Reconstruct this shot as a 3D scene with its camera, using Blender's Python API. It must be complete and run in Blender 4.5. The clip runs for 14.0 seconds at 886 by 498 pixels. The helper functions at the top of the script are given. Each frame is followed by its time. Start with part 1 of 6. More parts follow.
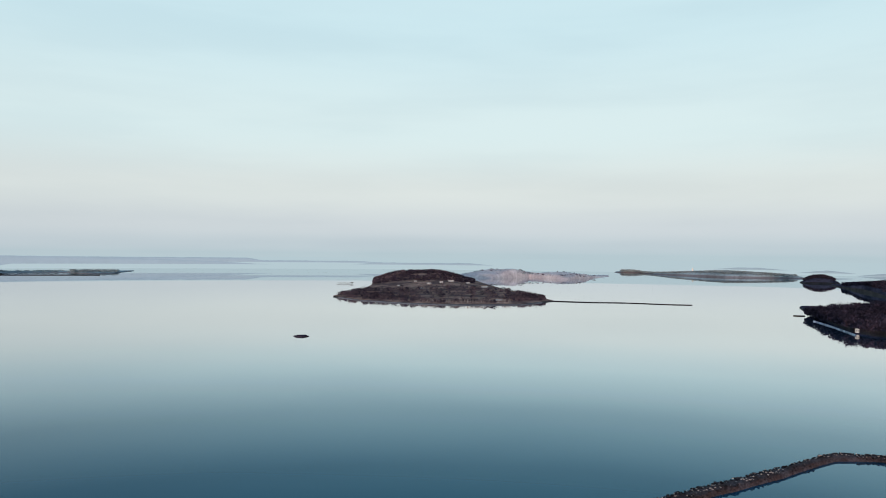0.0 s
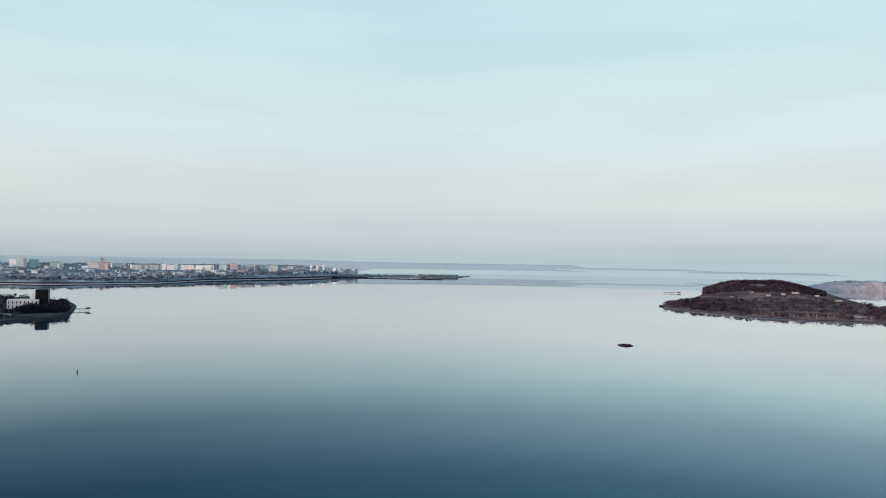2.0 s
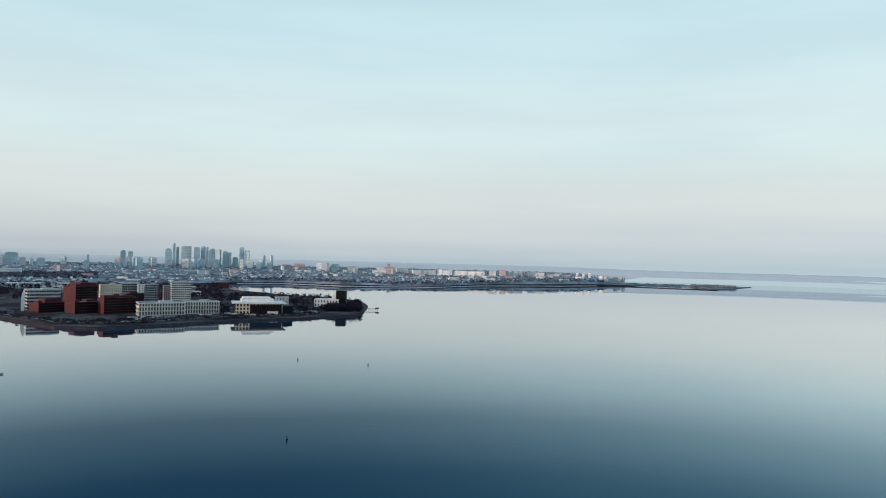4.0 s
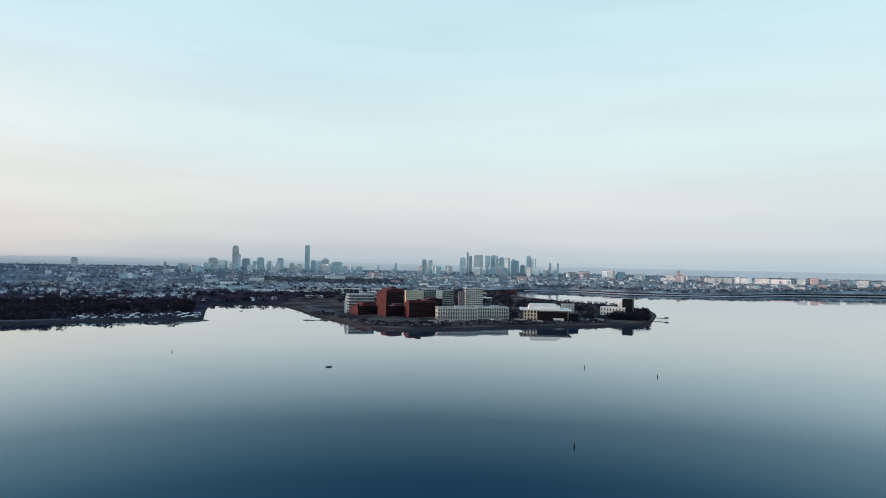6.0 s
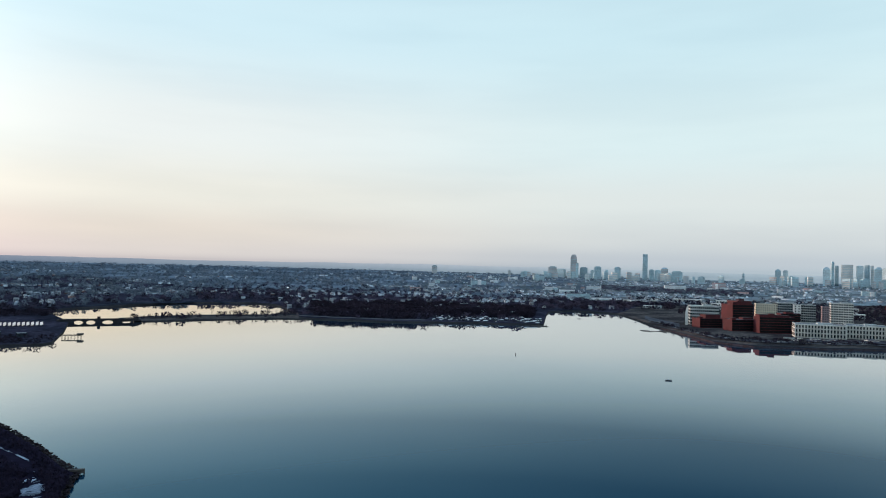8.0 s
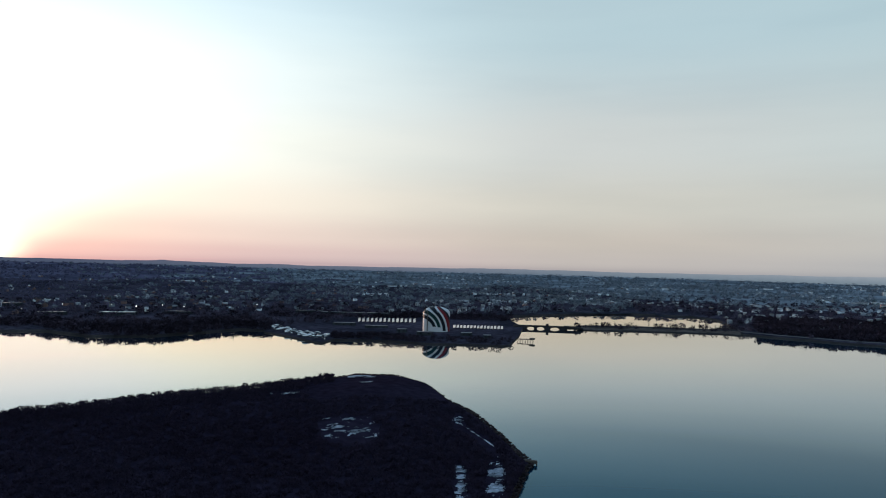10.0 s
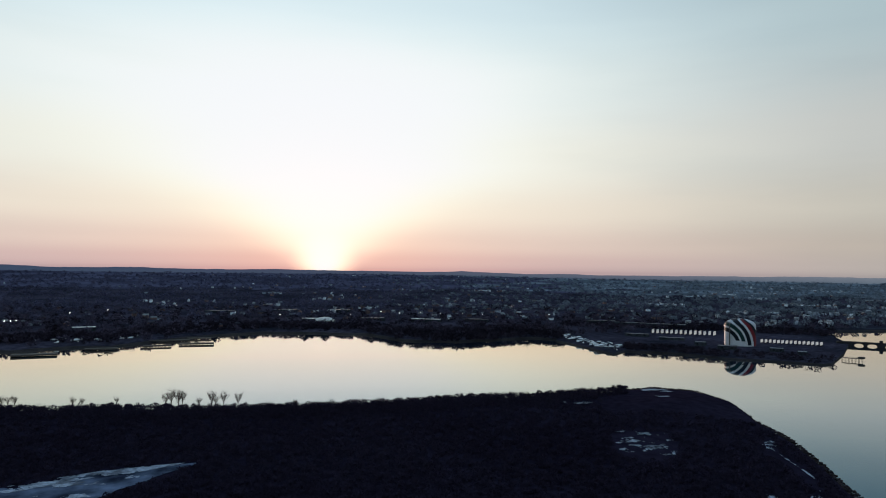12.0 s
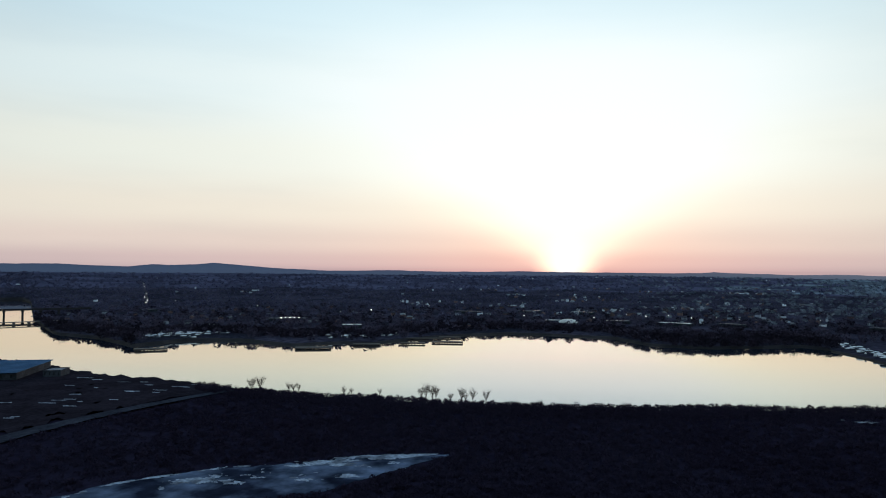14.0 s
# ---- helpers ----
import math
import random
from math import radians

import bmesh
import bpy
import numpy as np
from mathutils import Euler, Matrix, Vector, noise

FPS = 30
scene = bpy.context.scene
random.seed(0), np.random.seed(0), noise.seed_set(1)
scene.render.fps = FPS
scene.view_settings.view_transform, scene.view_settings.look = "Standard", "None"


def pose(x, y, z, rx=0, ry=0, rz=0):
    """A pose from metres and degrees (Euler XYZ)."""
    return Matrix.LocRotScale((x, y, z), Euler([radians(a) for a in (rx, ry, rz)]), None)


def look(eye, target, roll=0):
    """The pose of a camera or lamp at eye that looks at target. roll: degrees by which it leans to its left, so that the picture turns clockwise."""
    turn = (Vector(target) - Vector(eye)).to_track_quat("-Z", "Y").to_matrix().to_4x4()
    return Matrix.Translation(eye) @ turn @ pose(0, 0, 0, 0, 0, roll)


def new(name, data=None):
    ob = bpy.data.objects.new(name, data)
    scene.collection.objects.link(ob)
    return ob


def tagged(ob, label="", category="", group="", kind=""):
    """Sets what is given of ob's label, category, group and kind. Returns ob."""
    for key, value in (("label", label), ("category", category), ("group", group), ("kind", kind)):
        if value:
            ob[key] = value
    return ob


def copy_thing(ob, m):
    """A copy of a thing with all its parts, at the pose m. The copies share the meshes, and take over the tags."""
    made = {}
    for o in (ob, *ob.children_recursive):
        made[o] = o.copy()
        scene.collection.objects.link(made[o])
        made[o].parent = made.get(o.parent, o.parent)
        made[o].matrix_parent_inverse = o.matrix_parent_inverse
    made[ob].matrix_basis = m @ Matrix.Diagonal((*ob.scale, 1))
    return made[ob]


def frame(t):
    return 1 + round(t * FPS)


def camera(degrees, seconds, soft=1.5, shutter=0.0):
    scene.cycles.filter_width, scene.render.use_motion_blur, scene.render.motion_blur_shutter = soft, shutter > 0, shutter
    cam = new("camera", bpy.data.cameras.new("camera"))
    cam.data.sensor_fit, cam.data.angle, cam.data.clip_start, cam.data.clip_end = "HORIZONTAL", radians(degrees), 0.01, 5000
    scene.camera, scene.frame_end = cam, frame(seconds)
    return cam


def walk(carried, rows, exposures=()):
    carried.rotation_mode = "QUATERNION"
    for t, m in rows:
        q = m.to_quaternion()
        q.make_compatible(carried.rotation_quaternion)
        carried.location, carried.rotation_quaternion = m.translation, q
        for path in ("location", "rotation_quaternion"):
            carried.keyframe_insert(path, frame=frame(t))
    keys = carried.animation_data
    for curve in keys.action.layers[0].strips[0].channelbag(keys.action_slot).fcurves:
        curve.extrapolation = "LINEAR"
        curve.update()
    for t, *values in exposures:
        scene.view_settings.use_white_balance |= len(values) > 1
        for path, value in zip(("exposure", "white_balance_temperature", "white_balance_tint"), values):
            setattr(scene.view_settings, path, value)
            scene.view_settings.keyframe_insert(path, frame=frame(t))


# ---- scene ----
# ---- camera and its way: it hovers and turns to the left ----
cam = camera(65.0, 14.0, soft=1.0)
EYE = (0.0, 0.0, 113.0)
PATH = [
    (0, (977.52, 210.71, 120.04), 0.54),
    (0.5, (956.93, 290.19, 122.05), 0.45),
    (1, (916.81, 399.18, 124.17), 0.53),
    (1.5, (863.96, 503.41, 125.31), 0.62),
    (2, (783.77, 620.92, 125.86), 0.81),
    (2.5, (718.10, 695.80, 127.29), 0.85),
    (3, (664.00, 747.58, 128.09), 0.82),
    (3.2, (636.74, 770.94, 127.48), 0.93),
    (5.3, (237.59, 971.17, 132.34), 1.15),
    (5.5, (200.65, 979.49, 131.29), 0.97),
    (6, (118.10, 992.82, 132.06), 1.01),
    (6.5, (48.98, 998.60, 132.99), 1.01),
    (7, (-74.48, 997.01, 133.68), 1.14),
    (7.5, (-202.63, 979.02, 134.47), 1.23),
    (8, (-349.76, 936.58, 134.93), 1.37),
    (8.5, (-485.37, 874.02, 135.20), 1.36),
    (9, (-600.63, 799.19, 136.21), 1.31),
    (9.2, (-653.00, 756.99, 136.58), 1.37),
    (11.3, (-954.22, 297.61, 142.71), 0.99),
    (11.5, (-963.38, 266.41, 143.38), 0.96),
    (12, (-980.60, 193.46, 144.45), 0.75),
    (12.5, (-992.78, 115.46, 145.45), 0.64),
    (13, (-998.67, 39.76, 145.74), 0.58),
    (13.5, (-998.17, -51.38, 144.97), 0.56),
    (14, (-988.27, -149.56, 143.79), 0.39),
]
walk(cam, [(t, look(EYE, target, roll)) for t, target, roll in PATH], [(0, -0.08, 6500, 11), (3, -0.12, 6500, 11), (5.5, 0.0, 6500, 11), (8.0, 0.0, 6450, 11), (8.6, -0.03, 6400, 10), (9.2, -0.17, 6400, 10), (11.3, -0.77, 6650, 12), (12.5, -0.63, 6570, 11), (14, -0.58, 6500, 10)])

# ---- dusk sky and the low sun ----
SUN_AZ, SUN_EL = 88.5, 0.35


def way(az, el):
    """Direction from an angle to the left of +y and an angle above the level, in degrees."""
    a, e = radians(az), radians(el)
    return Vector((-math.sin(a) * math.cos(e), math.cos(a) * math.cos(e), math.sin(e)))


def lin(r, g, b, k=1.0):
    return tuple(k * (c / 12.92 if c <= 0.04045 else ((c + 0.055) / 1.055) ** 2.4) for c in (r / 255, g / 255, b / 255)) + (1,)


world = bpy.data.worlds.new("dusk_sky")
scene.world = world
world.use_nodes = True
wt = world.node_tree
wt.nodes.clear()


def wmath(op, a, b=None, clamp=False):
    n = wt.nodes.new("ShaderNodeMath")
    n.operation, n.use_clamp = op, clamp
    for slot, v in enumerate((a, b)):
        if v is None:
            continue
        if isinstance(v, (int, float)):
            n.inputs[slot].default_value = v
        else:
            wt.links.new(v, n.inputs[slot])
    return n.outputs[0]


def wramp(fac, stops):
    n = wt.nodes.new("ShaderNodeValToRGB")
    n.color_ramp.interpolation = "EASE"
    els = n.color_ramp.elements
    while len(els) < len(stops):
        els.new(0.5)
    for e, (p, c) in zip(els, stops):
        e.position, e.color = p, c
    wt.links.new(fac, n.inputs[0])
    return n.outputs[0]


def wmix(fac, a, b, blend="MIX"):
    n = wt.nodes.new("ShaderNodeMix")
    n.data_type, n.blend_type = "RGBA", blend
    for sock, v in ((n.inputs[0], fac), (n.inputs[6], a), (n.inputs[7], b)):
        if isinstance(v, (int, float, tuple)):
            sock.default_value = v
        else:
            wt.links.new(v, sock)
    return n.outputs[2]


coord = wt.nodes.new("ShaderNodeTexCoord")
split = wt.nodes.new("ShaderNodeSeparateXYZ")
wt.links.new(coord.outputs["Generated"], split.inputs[0])
height = wmath("MULTIPLY", split.outputs[2], 1.0)
# elevation squeezed so that the low sky has most of the ramp: f = sqrt(sin el)
low = wmath("SQRT", wmath("MAXIMUM", height, 0.0))
flat = wt.nodes.new("ShaderNodeVectorMath")
flat.operation = "DOT_PRODUCT"
wt.links.new(coord.outputs["Generated"], flat.inputs[0])
flat.inputs[1].default_value = way(SUN_AZ, 0)
side = flat.outputs["Value"]
near_sun = wt.nodes.new("ShaderNodeVectorMath")
near_sun.operation = "DOT_PRODUCT"
wt.links.new(coord.outputs["Generated"], near_sun.inputs[0])
near_sun.inputs[1].default_value = way(SUN_AZ, SUN_EL)
toward = near_sun.outputs["Value"]
zenith = (0.20, 0.36, 0.58, 1)
upper = (0.32, 0.52, 0.70, 1)
away_sky = wramp(low, [(0.0, lin(189, 210, 217)), (0.11, lin(196, 213, 220)), (0.2, lin(207, 220, 226)), (0.3, lin(221, 232, 232)), (0.42, lin(219, 240, 243)),
                       (0.57, lin(207, 236, 244)), (0.74, upper), (1.0, zenith)])
mid_sky = wramp(low, [(0.0, lin(180, 195, 204)), (0.11, lin(193, 204, 211)), (0.2, lin(209, 218, 220)), (0.3, lin(219, 229, 229)), (0.42, lin(217, 238, 241)),
                      (0.57, lin(203, 233, 242)), (0.74, upper), (1.0, zenith)])
cream_sky = wramp(low, [(0.0, lin(203, 198, 198)), (0.11, lin(221, 216, 211)), (0.2, lin(227, 221, 212)), (0.3, lin(235, 235, 226)), (0.42, lin(234, 241, 240)),
                        (0.57, lin(208, 236, 246)), (0.74, upper), (1.0, zenith)])
sun_sky = wramp(low, [(0.0, lin(184, 164, 170, 1.5)), (0.12, lin(206, 187, 187, 1.5)), (0.2, lin(222, 208, 201, 1.5)), (0.29, lin(230, 224, 212, 1.5)), (0.4, lin(228, 233, 225, 1.5)),
                      (0.5, lin(218, 234, 237, 1.5)), (0.6, lin(196, 224, 237, 1.5)), (0.76, upper), (1.0, zenith)])


def wstep(value, a, b):
    n = wt.nodes.new("ShaderNodeMapRange")
    n.interpolation_type = "SMOOTHSTEP"
    n.inputs[1].default_value, n.inputs[2].default_value = a, b
    wt.links.new(value, n.inputs[0])
    return n.outputs[0]


dusk = wt.nodes.new("ShaderNodeVectorMath")
dusk.operation = "DOT_PRODUCT"
wt.links.new(coord.outputs["Generated"], dusk.inputs[0])
dusk.inputs[1].default_value = way(101, 0)
to_mid = wmath("ADD", side, 1.0, True)
sky = wmix(to_mid, away_sky, mid_sky)
sky = wmix(wstep(side, 0.05, 0.75), sky, cream_sky)
sky = wmix(wstep(dusk.outputs["Value"], 0.54, 0.93), sky, sun_sky)
# thin streaks of cloud
streak = wt.nodes.new("ShaderNodeTexNoise")
streak.inputs["Scale"].default_value, streak.inputs["Detail"].default_value = 2.2, 4.0
smap = wt.nodes.new("ShaderNodeMapping")
smap.inputs["Scale"].default_value = (1.0, 1.0, 7.0)
wt.links.new(coord.outputs["Generated"], smap.inputs[0])
wt.links.new(smap.outputs[0], streak.inputs[0])
sky = wmix(1.0, sky, wramp(streak.outputs[0], [(0.3, (0.955, 0.96, 0.965, 1)), (0.62, (1.025, 1.018, 1.01, 1))]), "MULTIPLY")
# the glow round the sun: a wide pale veil, a funnel that opens upwards, a small hot core
gap = wmath("ARCCOSINE", wmath("MINIMUM", toward, 1.0))
core = wmath("POWER", wmath("MAXIMUM", wmath("SUBTRACT", 1.0, wmath("DIVIDE", gap, 0.055)), 0.0), 1.6)
cross = wt.nodes.new("ShaderNodeVectorMath")
cross.operation = "DOT_PRODUCT"
wt.links.new(coord.outputs["Generated"], cross.inputs[0])
cross.inputs[1].default_value = way(SUN_AZ - 90, 0)
off = wmath("ABSOLUTE", cross.outputs["Value"])
up = wmath("MAXIMUM", height, 0.0)
spread = wmath("DIVIDE", off, wmath("ADD", 0.026, wmath("MULTIPLY", up, 1.15)))
fan = wmath("POWER", 2.718, wmath("MULTIPLY", wmath("MULTIPLY", spread, spread), -1.0))
fan = wmath("MULTIPLY", fan, wmath("GREATER_THAN", side, 0.0))
fan = wmath("MULTIPLY", fan, wmath("SUBTRACT", 1.0, wstep(up, 0.06, 0.46)))
veil = wmath("POWER", wmath("MAXIMUM", wmath("SUBTRACT", 1.0, wmath("DIVIDE", gap, 0.85)), 0.0), 2.0)
lift = wmath("MULTIPLY", veil, wstep(up, 0.01, 0.15))
sky = wmix(1.0, sky, wmix(lift, (0, 0, 0, 1), (0.48, 0.46, 0.42, 1)), "ADD")
sky = wmix(1.0, sky, wmix(fan, (0, 0, 0, 1), (0.80, 0.78, 0.56, 1)), "ADD")
sky = wmix(1.0, sky, wmix(core, (0, 0, 0, 1), (1.6, 1.05, 0.62, 1)), "ADD")
# soft cap on each channel of the brightest sky
parts = wt.nodes.new("ShaderNodeSeparateXYZ")
wt.links.new(sky, parts.inputs[0])
even = wt.nodes.new("ShaderNodeCombineXYZ")
for slot, top in enumerate((1.42, 1.52, 1.60)):
    least = wt.nodes.new("ShaderNodeMath")
    least.operation = "SMOOTH_MIN"
    wt.links.new(parts.outputs[slot], least.inputs[0])
    least.inputs[1].default_value, least.inputs[2].default_value = top, 0.35
    wt.links.new(least.outputs[0], even.inputs[slot])
sky = even.outputs[0]
nish = wt.nodes.new("ShaderNodeTexSky")
nish.sky_type, nish.sun_disc = "NISHITA", False
nish.sun_elevation, nish.sun_rotation = radians(1.0), radians(-SUN_AZ)
nbg = wt.nodes.new("ShaderNodeBackground")
nbg.inputs[1].default_value = 0.02
wt.links.new(nish.outputs[0], nbg.inputs[0])
bg = wt.nodes.new("ShaderNodeBackground")
wt.links.new(sky, bg.inputs[0])
bg.inputs[1].default_value = 0.98
both = wt.nodes.new("ShaderNodeAddShader")
wt.links.new(bg.outputs[0], both.inputs[0])
wt.links.new(nbg.outputs[0], both.inputs[1])
wout = wt.nodes.new("ShaderNodeOutputWorld")
wt.links.new(both.outputs[0], wout.inputs[0])

lamp = bpy.data.lights.new("sun", "SUN")
lamp.energy, lamp.angle, lamp.color = 3.8, radians(3.0), (1.0, 0.68, 0.52)
sun = new("sun", lamp)
sun.matrix_world = look(way(SUN_AZ, 2.0) * 100, (0, 0, 0))


# ---- materials ----
def material(name, colour, rough=0.8, metal=0.0, grain=0.5, vary=0.35, second=None, big=0.03, bump=0.0, island=0.0, objects=0.0, ior=1.5, spec=0.5):
    """Principled surface whose colour wanders at a coarse and a fine scale (1/m)."""
    m = bpy.data.materials.new(name)
    m.use_nodes = True
    nt = m.node_tree
    b = nt.nodes["Principled BSDF"]
    b.inputs["Roughness"].default_value, b.inputs["Metallic"].default_value = rough, metal
    b.inputs["IOR"].default_value, b.inputs["Specular IOR Level"].default_value = ior, spec
    geo = nt.nodes.new("ShaderNodeNewGeometry")
    fine, coarse = nt.nodes.new("ShaderNodeTexNoise"), nt.nodes.new("ShaderNodeTexNoise")
    for n, s in ((fine, grain), (coarse, big)):
        n.inputs["Scale"].default_value, n.inputs["Detail"].default_value = s, 4.0
        nt.links.new(geo.outputs["Position"], n.inputs["Vector"])
    c = tuple(colour) + (1,)
    d = tuple(second) + (1,) if second else tuple(x * (1 - vary) for x in colour) + (1,)
    ramp = nt.nodes.new("ShaderNodeValToRGB")
    ramp.color_ramp.elements[0].position, ramp.color_ramp.elements[1].position = 0.4, 0.6
    ramp.color_ramp.elements[0].color, ramp.color_ramp.elements[1].color = d, c
    nt.links.new(coarse.outputs[0], ramp.inputs[0])
    gr = nt.nodes.new("ShaderNodeMapRange")
    gr.inputs[1].default_value, gr.inputs[2].default_value, gr.inputs[3].default_value, gr.inputs[4].default_value = 0.3, 0.7, 1 - vary, 1 + vary * 0.6
    nt.links.new(fine.outputs[0], gr.inputs[0])
    value = gr.outputs[0]
    for amount, sock in ((island, geo.outputs["Random Per Island"]), (objects, None)):
        if not amount:
            continue
        if sock is None:
            sock = nt.nodes.new("ShaderNodeObjectInfo").outputs["Random"]
        mr = nt.nodes.new("ShaderNodeMapRange")
        mr.inputs[3].default_value, mr.inputs[4].default_value = 1 - amount, 1 + amount
        nt.links.new(sock, mr.inputs[0])
        mul = nt.nodes.new("ShaderNodeMath")
        mul.operation = "MULTIPLY"
        nt.links.new(value, mul.inputs[0])
        nt.links.new(mr.outputs[0], mul.inputs[1])
        value = mul.outputs[0]
    mix = nt.nodes.new("ShaderNodeVectorMath")
    mix.operation = "SCALE"
    nt.links.new(ramp.outputs[0], mix.inputs[0])
    nt.links.new(value, mix.inputs["Scale"])
    nt.links.new(mix.outputs[0], b.inputs["Base Color"])
    if bump:
        bp = nt.nodes.new("ShaderNodeBump")
        bp.inputs["Strength"].default_value, bp.inputs["Distance"].default_value = 0.6, bump
        nt.links.new(fine.outputs[0], bp.inputs["Height"])
        nt.links.new(bp.outputs[0], b.inputs["Normal"])
    return m


def water_material():
    m = bpy.data.materials.new("calm_sea")
    m.use_nodes = True
    nt = m.node_tree
    nt.nodes.remove(nt.nodes["Principled BSDF"])
    deep = nt.nodes.new("ShaderNodeBsdfDiffuse")
    deep.inputs["Color"].default_value = (0.006, 0.046, 0.088, 1)
    gloss = nt.nodes.new("ShaderNodeBsdfGlossy")
    gloss.inputs["Color"].default_value = (0.97, 0.98, 1.0, 1)
    geo = nt.nodes.new("ShaderNodeNewGeometry")
    slick = nt.nodes.new("ShaderNodeTexNoise")
    slick.inputs["Scale"].default_value, slick.inputs["Detail"].default_value = 0.0022, 3.0
    nt.links.new(geo.outputs["Position"], slick.inputs["Vector"])
    mr = nt.nodes.new("ShaderNodeMapRange")
    mr.inputs[1].default_value, mr.inputs[2].default_value, mr.inputs[3].default_value, mr.inputs[4].default_value = 0.42, 0.62, 0.012, 0.03
    nt.links.new(slick.outputs[0], mr.inputs[0])
    nt.links.new(mr.outputs[0], gloss.inputs["Roughness"])
    rip = nt.nodes.new("ShaderNodeTexNoise")
    rip.inputs["Scale"].default_value, rip.inputs["Detail"].default_value = 0.25, 3.0
    nt.links.new(geo.outputs["Position"], rip.inputs["Vector"])
    bp = nt.nodes.new("ShaderNodeBump")
    bp.inputs["Strength"].default_value, bp.inputs["Distance"].default_value = 0.05, 0.05
    nt.links.new(rip.outputs[0], bp.inputs["Height"])
    nt.links.new(bp.outputs[0], gloss.inputs["Normal"])
    # the mirror grows towards grazing sight
    face = nt.nodes.new("ShaderNodeLayerWeight")
    face.inputs["Blend"].default_value = 0.5
    ramp = nt.nodes.new("ShaderNodeValToRGB")
    stops = [(0.50, 0.02), (0.64, 0.08), (0.71, 0.18), (0.78, 0.39), (0.84, 0.68), (0.89, 0.85), (0.94, 0.92), (1.0, 0.94)]
    els = ramp.color_ramp.elements
    while len(els) < len(stops):
        els.new(0.5)
    for e, (p, c) in zip(els, stops):
        e.position, e.color = p, (c, c, c, 1)
    nt.links.new(face.outputs["Facing"], ramp.inputs[0])
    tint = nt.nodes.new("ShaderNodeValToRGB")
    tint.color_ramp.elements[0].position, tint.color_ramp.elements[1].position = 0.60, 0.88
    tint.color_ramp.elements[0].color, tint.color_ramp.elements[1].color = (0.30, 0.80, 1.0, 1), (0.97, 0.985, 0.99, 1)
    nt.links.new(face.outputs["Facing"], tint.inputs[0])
    # sunset warmth is painted into the gloss tint, growing westwards
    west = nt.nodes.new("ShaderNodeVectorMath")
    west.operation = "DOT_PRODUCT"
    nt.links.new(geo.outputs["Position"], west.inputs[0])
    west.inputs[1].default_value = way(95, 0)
    sunset_blend = nt.nodes.new("ShaderNodeMapRange")
    sunset_blend.interpolation_type = "SMOOTHSTEP"
    sunset_blend.inputs[1].default_value, sunset_blend.inputs[2].default_value = 250.0, 1000.0
    nt.links.new(west.outputs["Value"], sunset_blend.inputs[0])
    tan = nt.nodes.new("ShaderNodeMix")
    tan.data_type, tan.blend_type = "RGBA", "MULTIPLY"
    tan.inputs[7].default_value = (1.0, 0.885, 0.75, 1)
    nt.links.new(sunset_blend.outputs[0], tan.inputs[0])
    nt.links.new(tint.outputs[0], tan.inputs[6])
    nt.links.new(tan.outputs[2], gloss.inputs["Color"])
    mix = nt.nodes.new("ShaderNodeMixShader")
    # reflection shade by bearing is painted in, strongest a quarter turn from the sun
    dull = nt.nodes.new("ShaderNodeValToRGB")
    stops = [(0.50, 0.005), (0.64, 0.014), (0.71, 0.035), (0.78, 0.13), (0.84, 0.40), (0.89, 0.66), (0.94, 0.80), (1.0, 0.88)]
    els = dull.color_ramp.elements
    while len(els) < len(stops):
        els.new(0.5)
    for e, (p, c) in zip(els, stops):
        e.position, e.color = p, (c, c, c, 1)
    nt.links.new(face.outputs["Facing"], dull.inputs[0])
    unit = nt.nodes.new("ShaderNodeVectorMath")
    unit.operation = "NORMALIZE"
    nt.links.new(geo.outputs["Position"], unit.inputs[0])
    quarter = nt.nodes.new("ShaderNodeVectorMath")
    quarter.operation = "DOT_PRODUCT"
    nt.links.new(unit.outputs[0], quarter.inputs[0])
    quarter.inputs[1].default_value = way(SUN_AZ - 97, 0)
    bearing_shade = nt.nodes.new("ShaderNodeMath")
    bearing_shade.operation, bearing_shade.use_clamp = "POWER", True
    bearing_shade.inputs[1].default_value = 3.0
    nt.links.new(quarter.outputs["Value"], bearing_shade.inputs[0])
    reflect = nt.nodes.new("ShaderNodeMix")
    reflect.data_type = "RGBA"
    nt.links.new(bearing_shade.outputs[0], reflect.inputs[0])
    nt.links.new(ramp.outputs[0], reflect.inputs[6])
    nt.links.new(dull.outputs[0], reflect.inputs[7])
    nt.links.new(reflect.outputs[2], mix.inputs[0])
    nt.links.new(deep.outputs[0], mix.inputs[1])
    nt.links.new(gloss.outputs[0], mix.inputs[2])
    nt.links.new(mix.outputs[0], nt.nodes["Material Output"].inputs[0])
    return m


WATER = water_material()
LAND = material("winter_ground", (0.069, 0.063, 0.093), 0.95, grain=0.12, big=0.006, vary=0.5, second=(0.032, 0.032, 0.048), bump=0.6, spec=0.0)
# city ground is paled towards blue to imitate haze
URBAN = material("haze_grey_city_ground", (0.31, 0.365, 0.395), 0.9, grain=0.05, big=0.008, vary=0.4, second=(0.13, 0.155, 0.175), spec=0.1)
SHORE = material("dark_tidal_shore", (0.036, 0.030, 0.031), 0.8, grain=0.4, big=0.03, vary=0.5, bump=0.4, spec=0.1)
FLAT = material("mown_winter_grass", (0.135, 0.115, 0.108), 0.95, grain=0.15, big=0.012, vary=0.45, second=(0.060, 0.052, 0.054), spec=0.0)
# dry grass and sand with pale pinkish haze mixed into the colour
TAN = material("hazed_grass_and_sand", (0.55, 0.515, 0.535), 0.95, grain=0.06, big=0.006, vary=0.25, second=(0.42, 0.385, 0.41), spec=0.0)
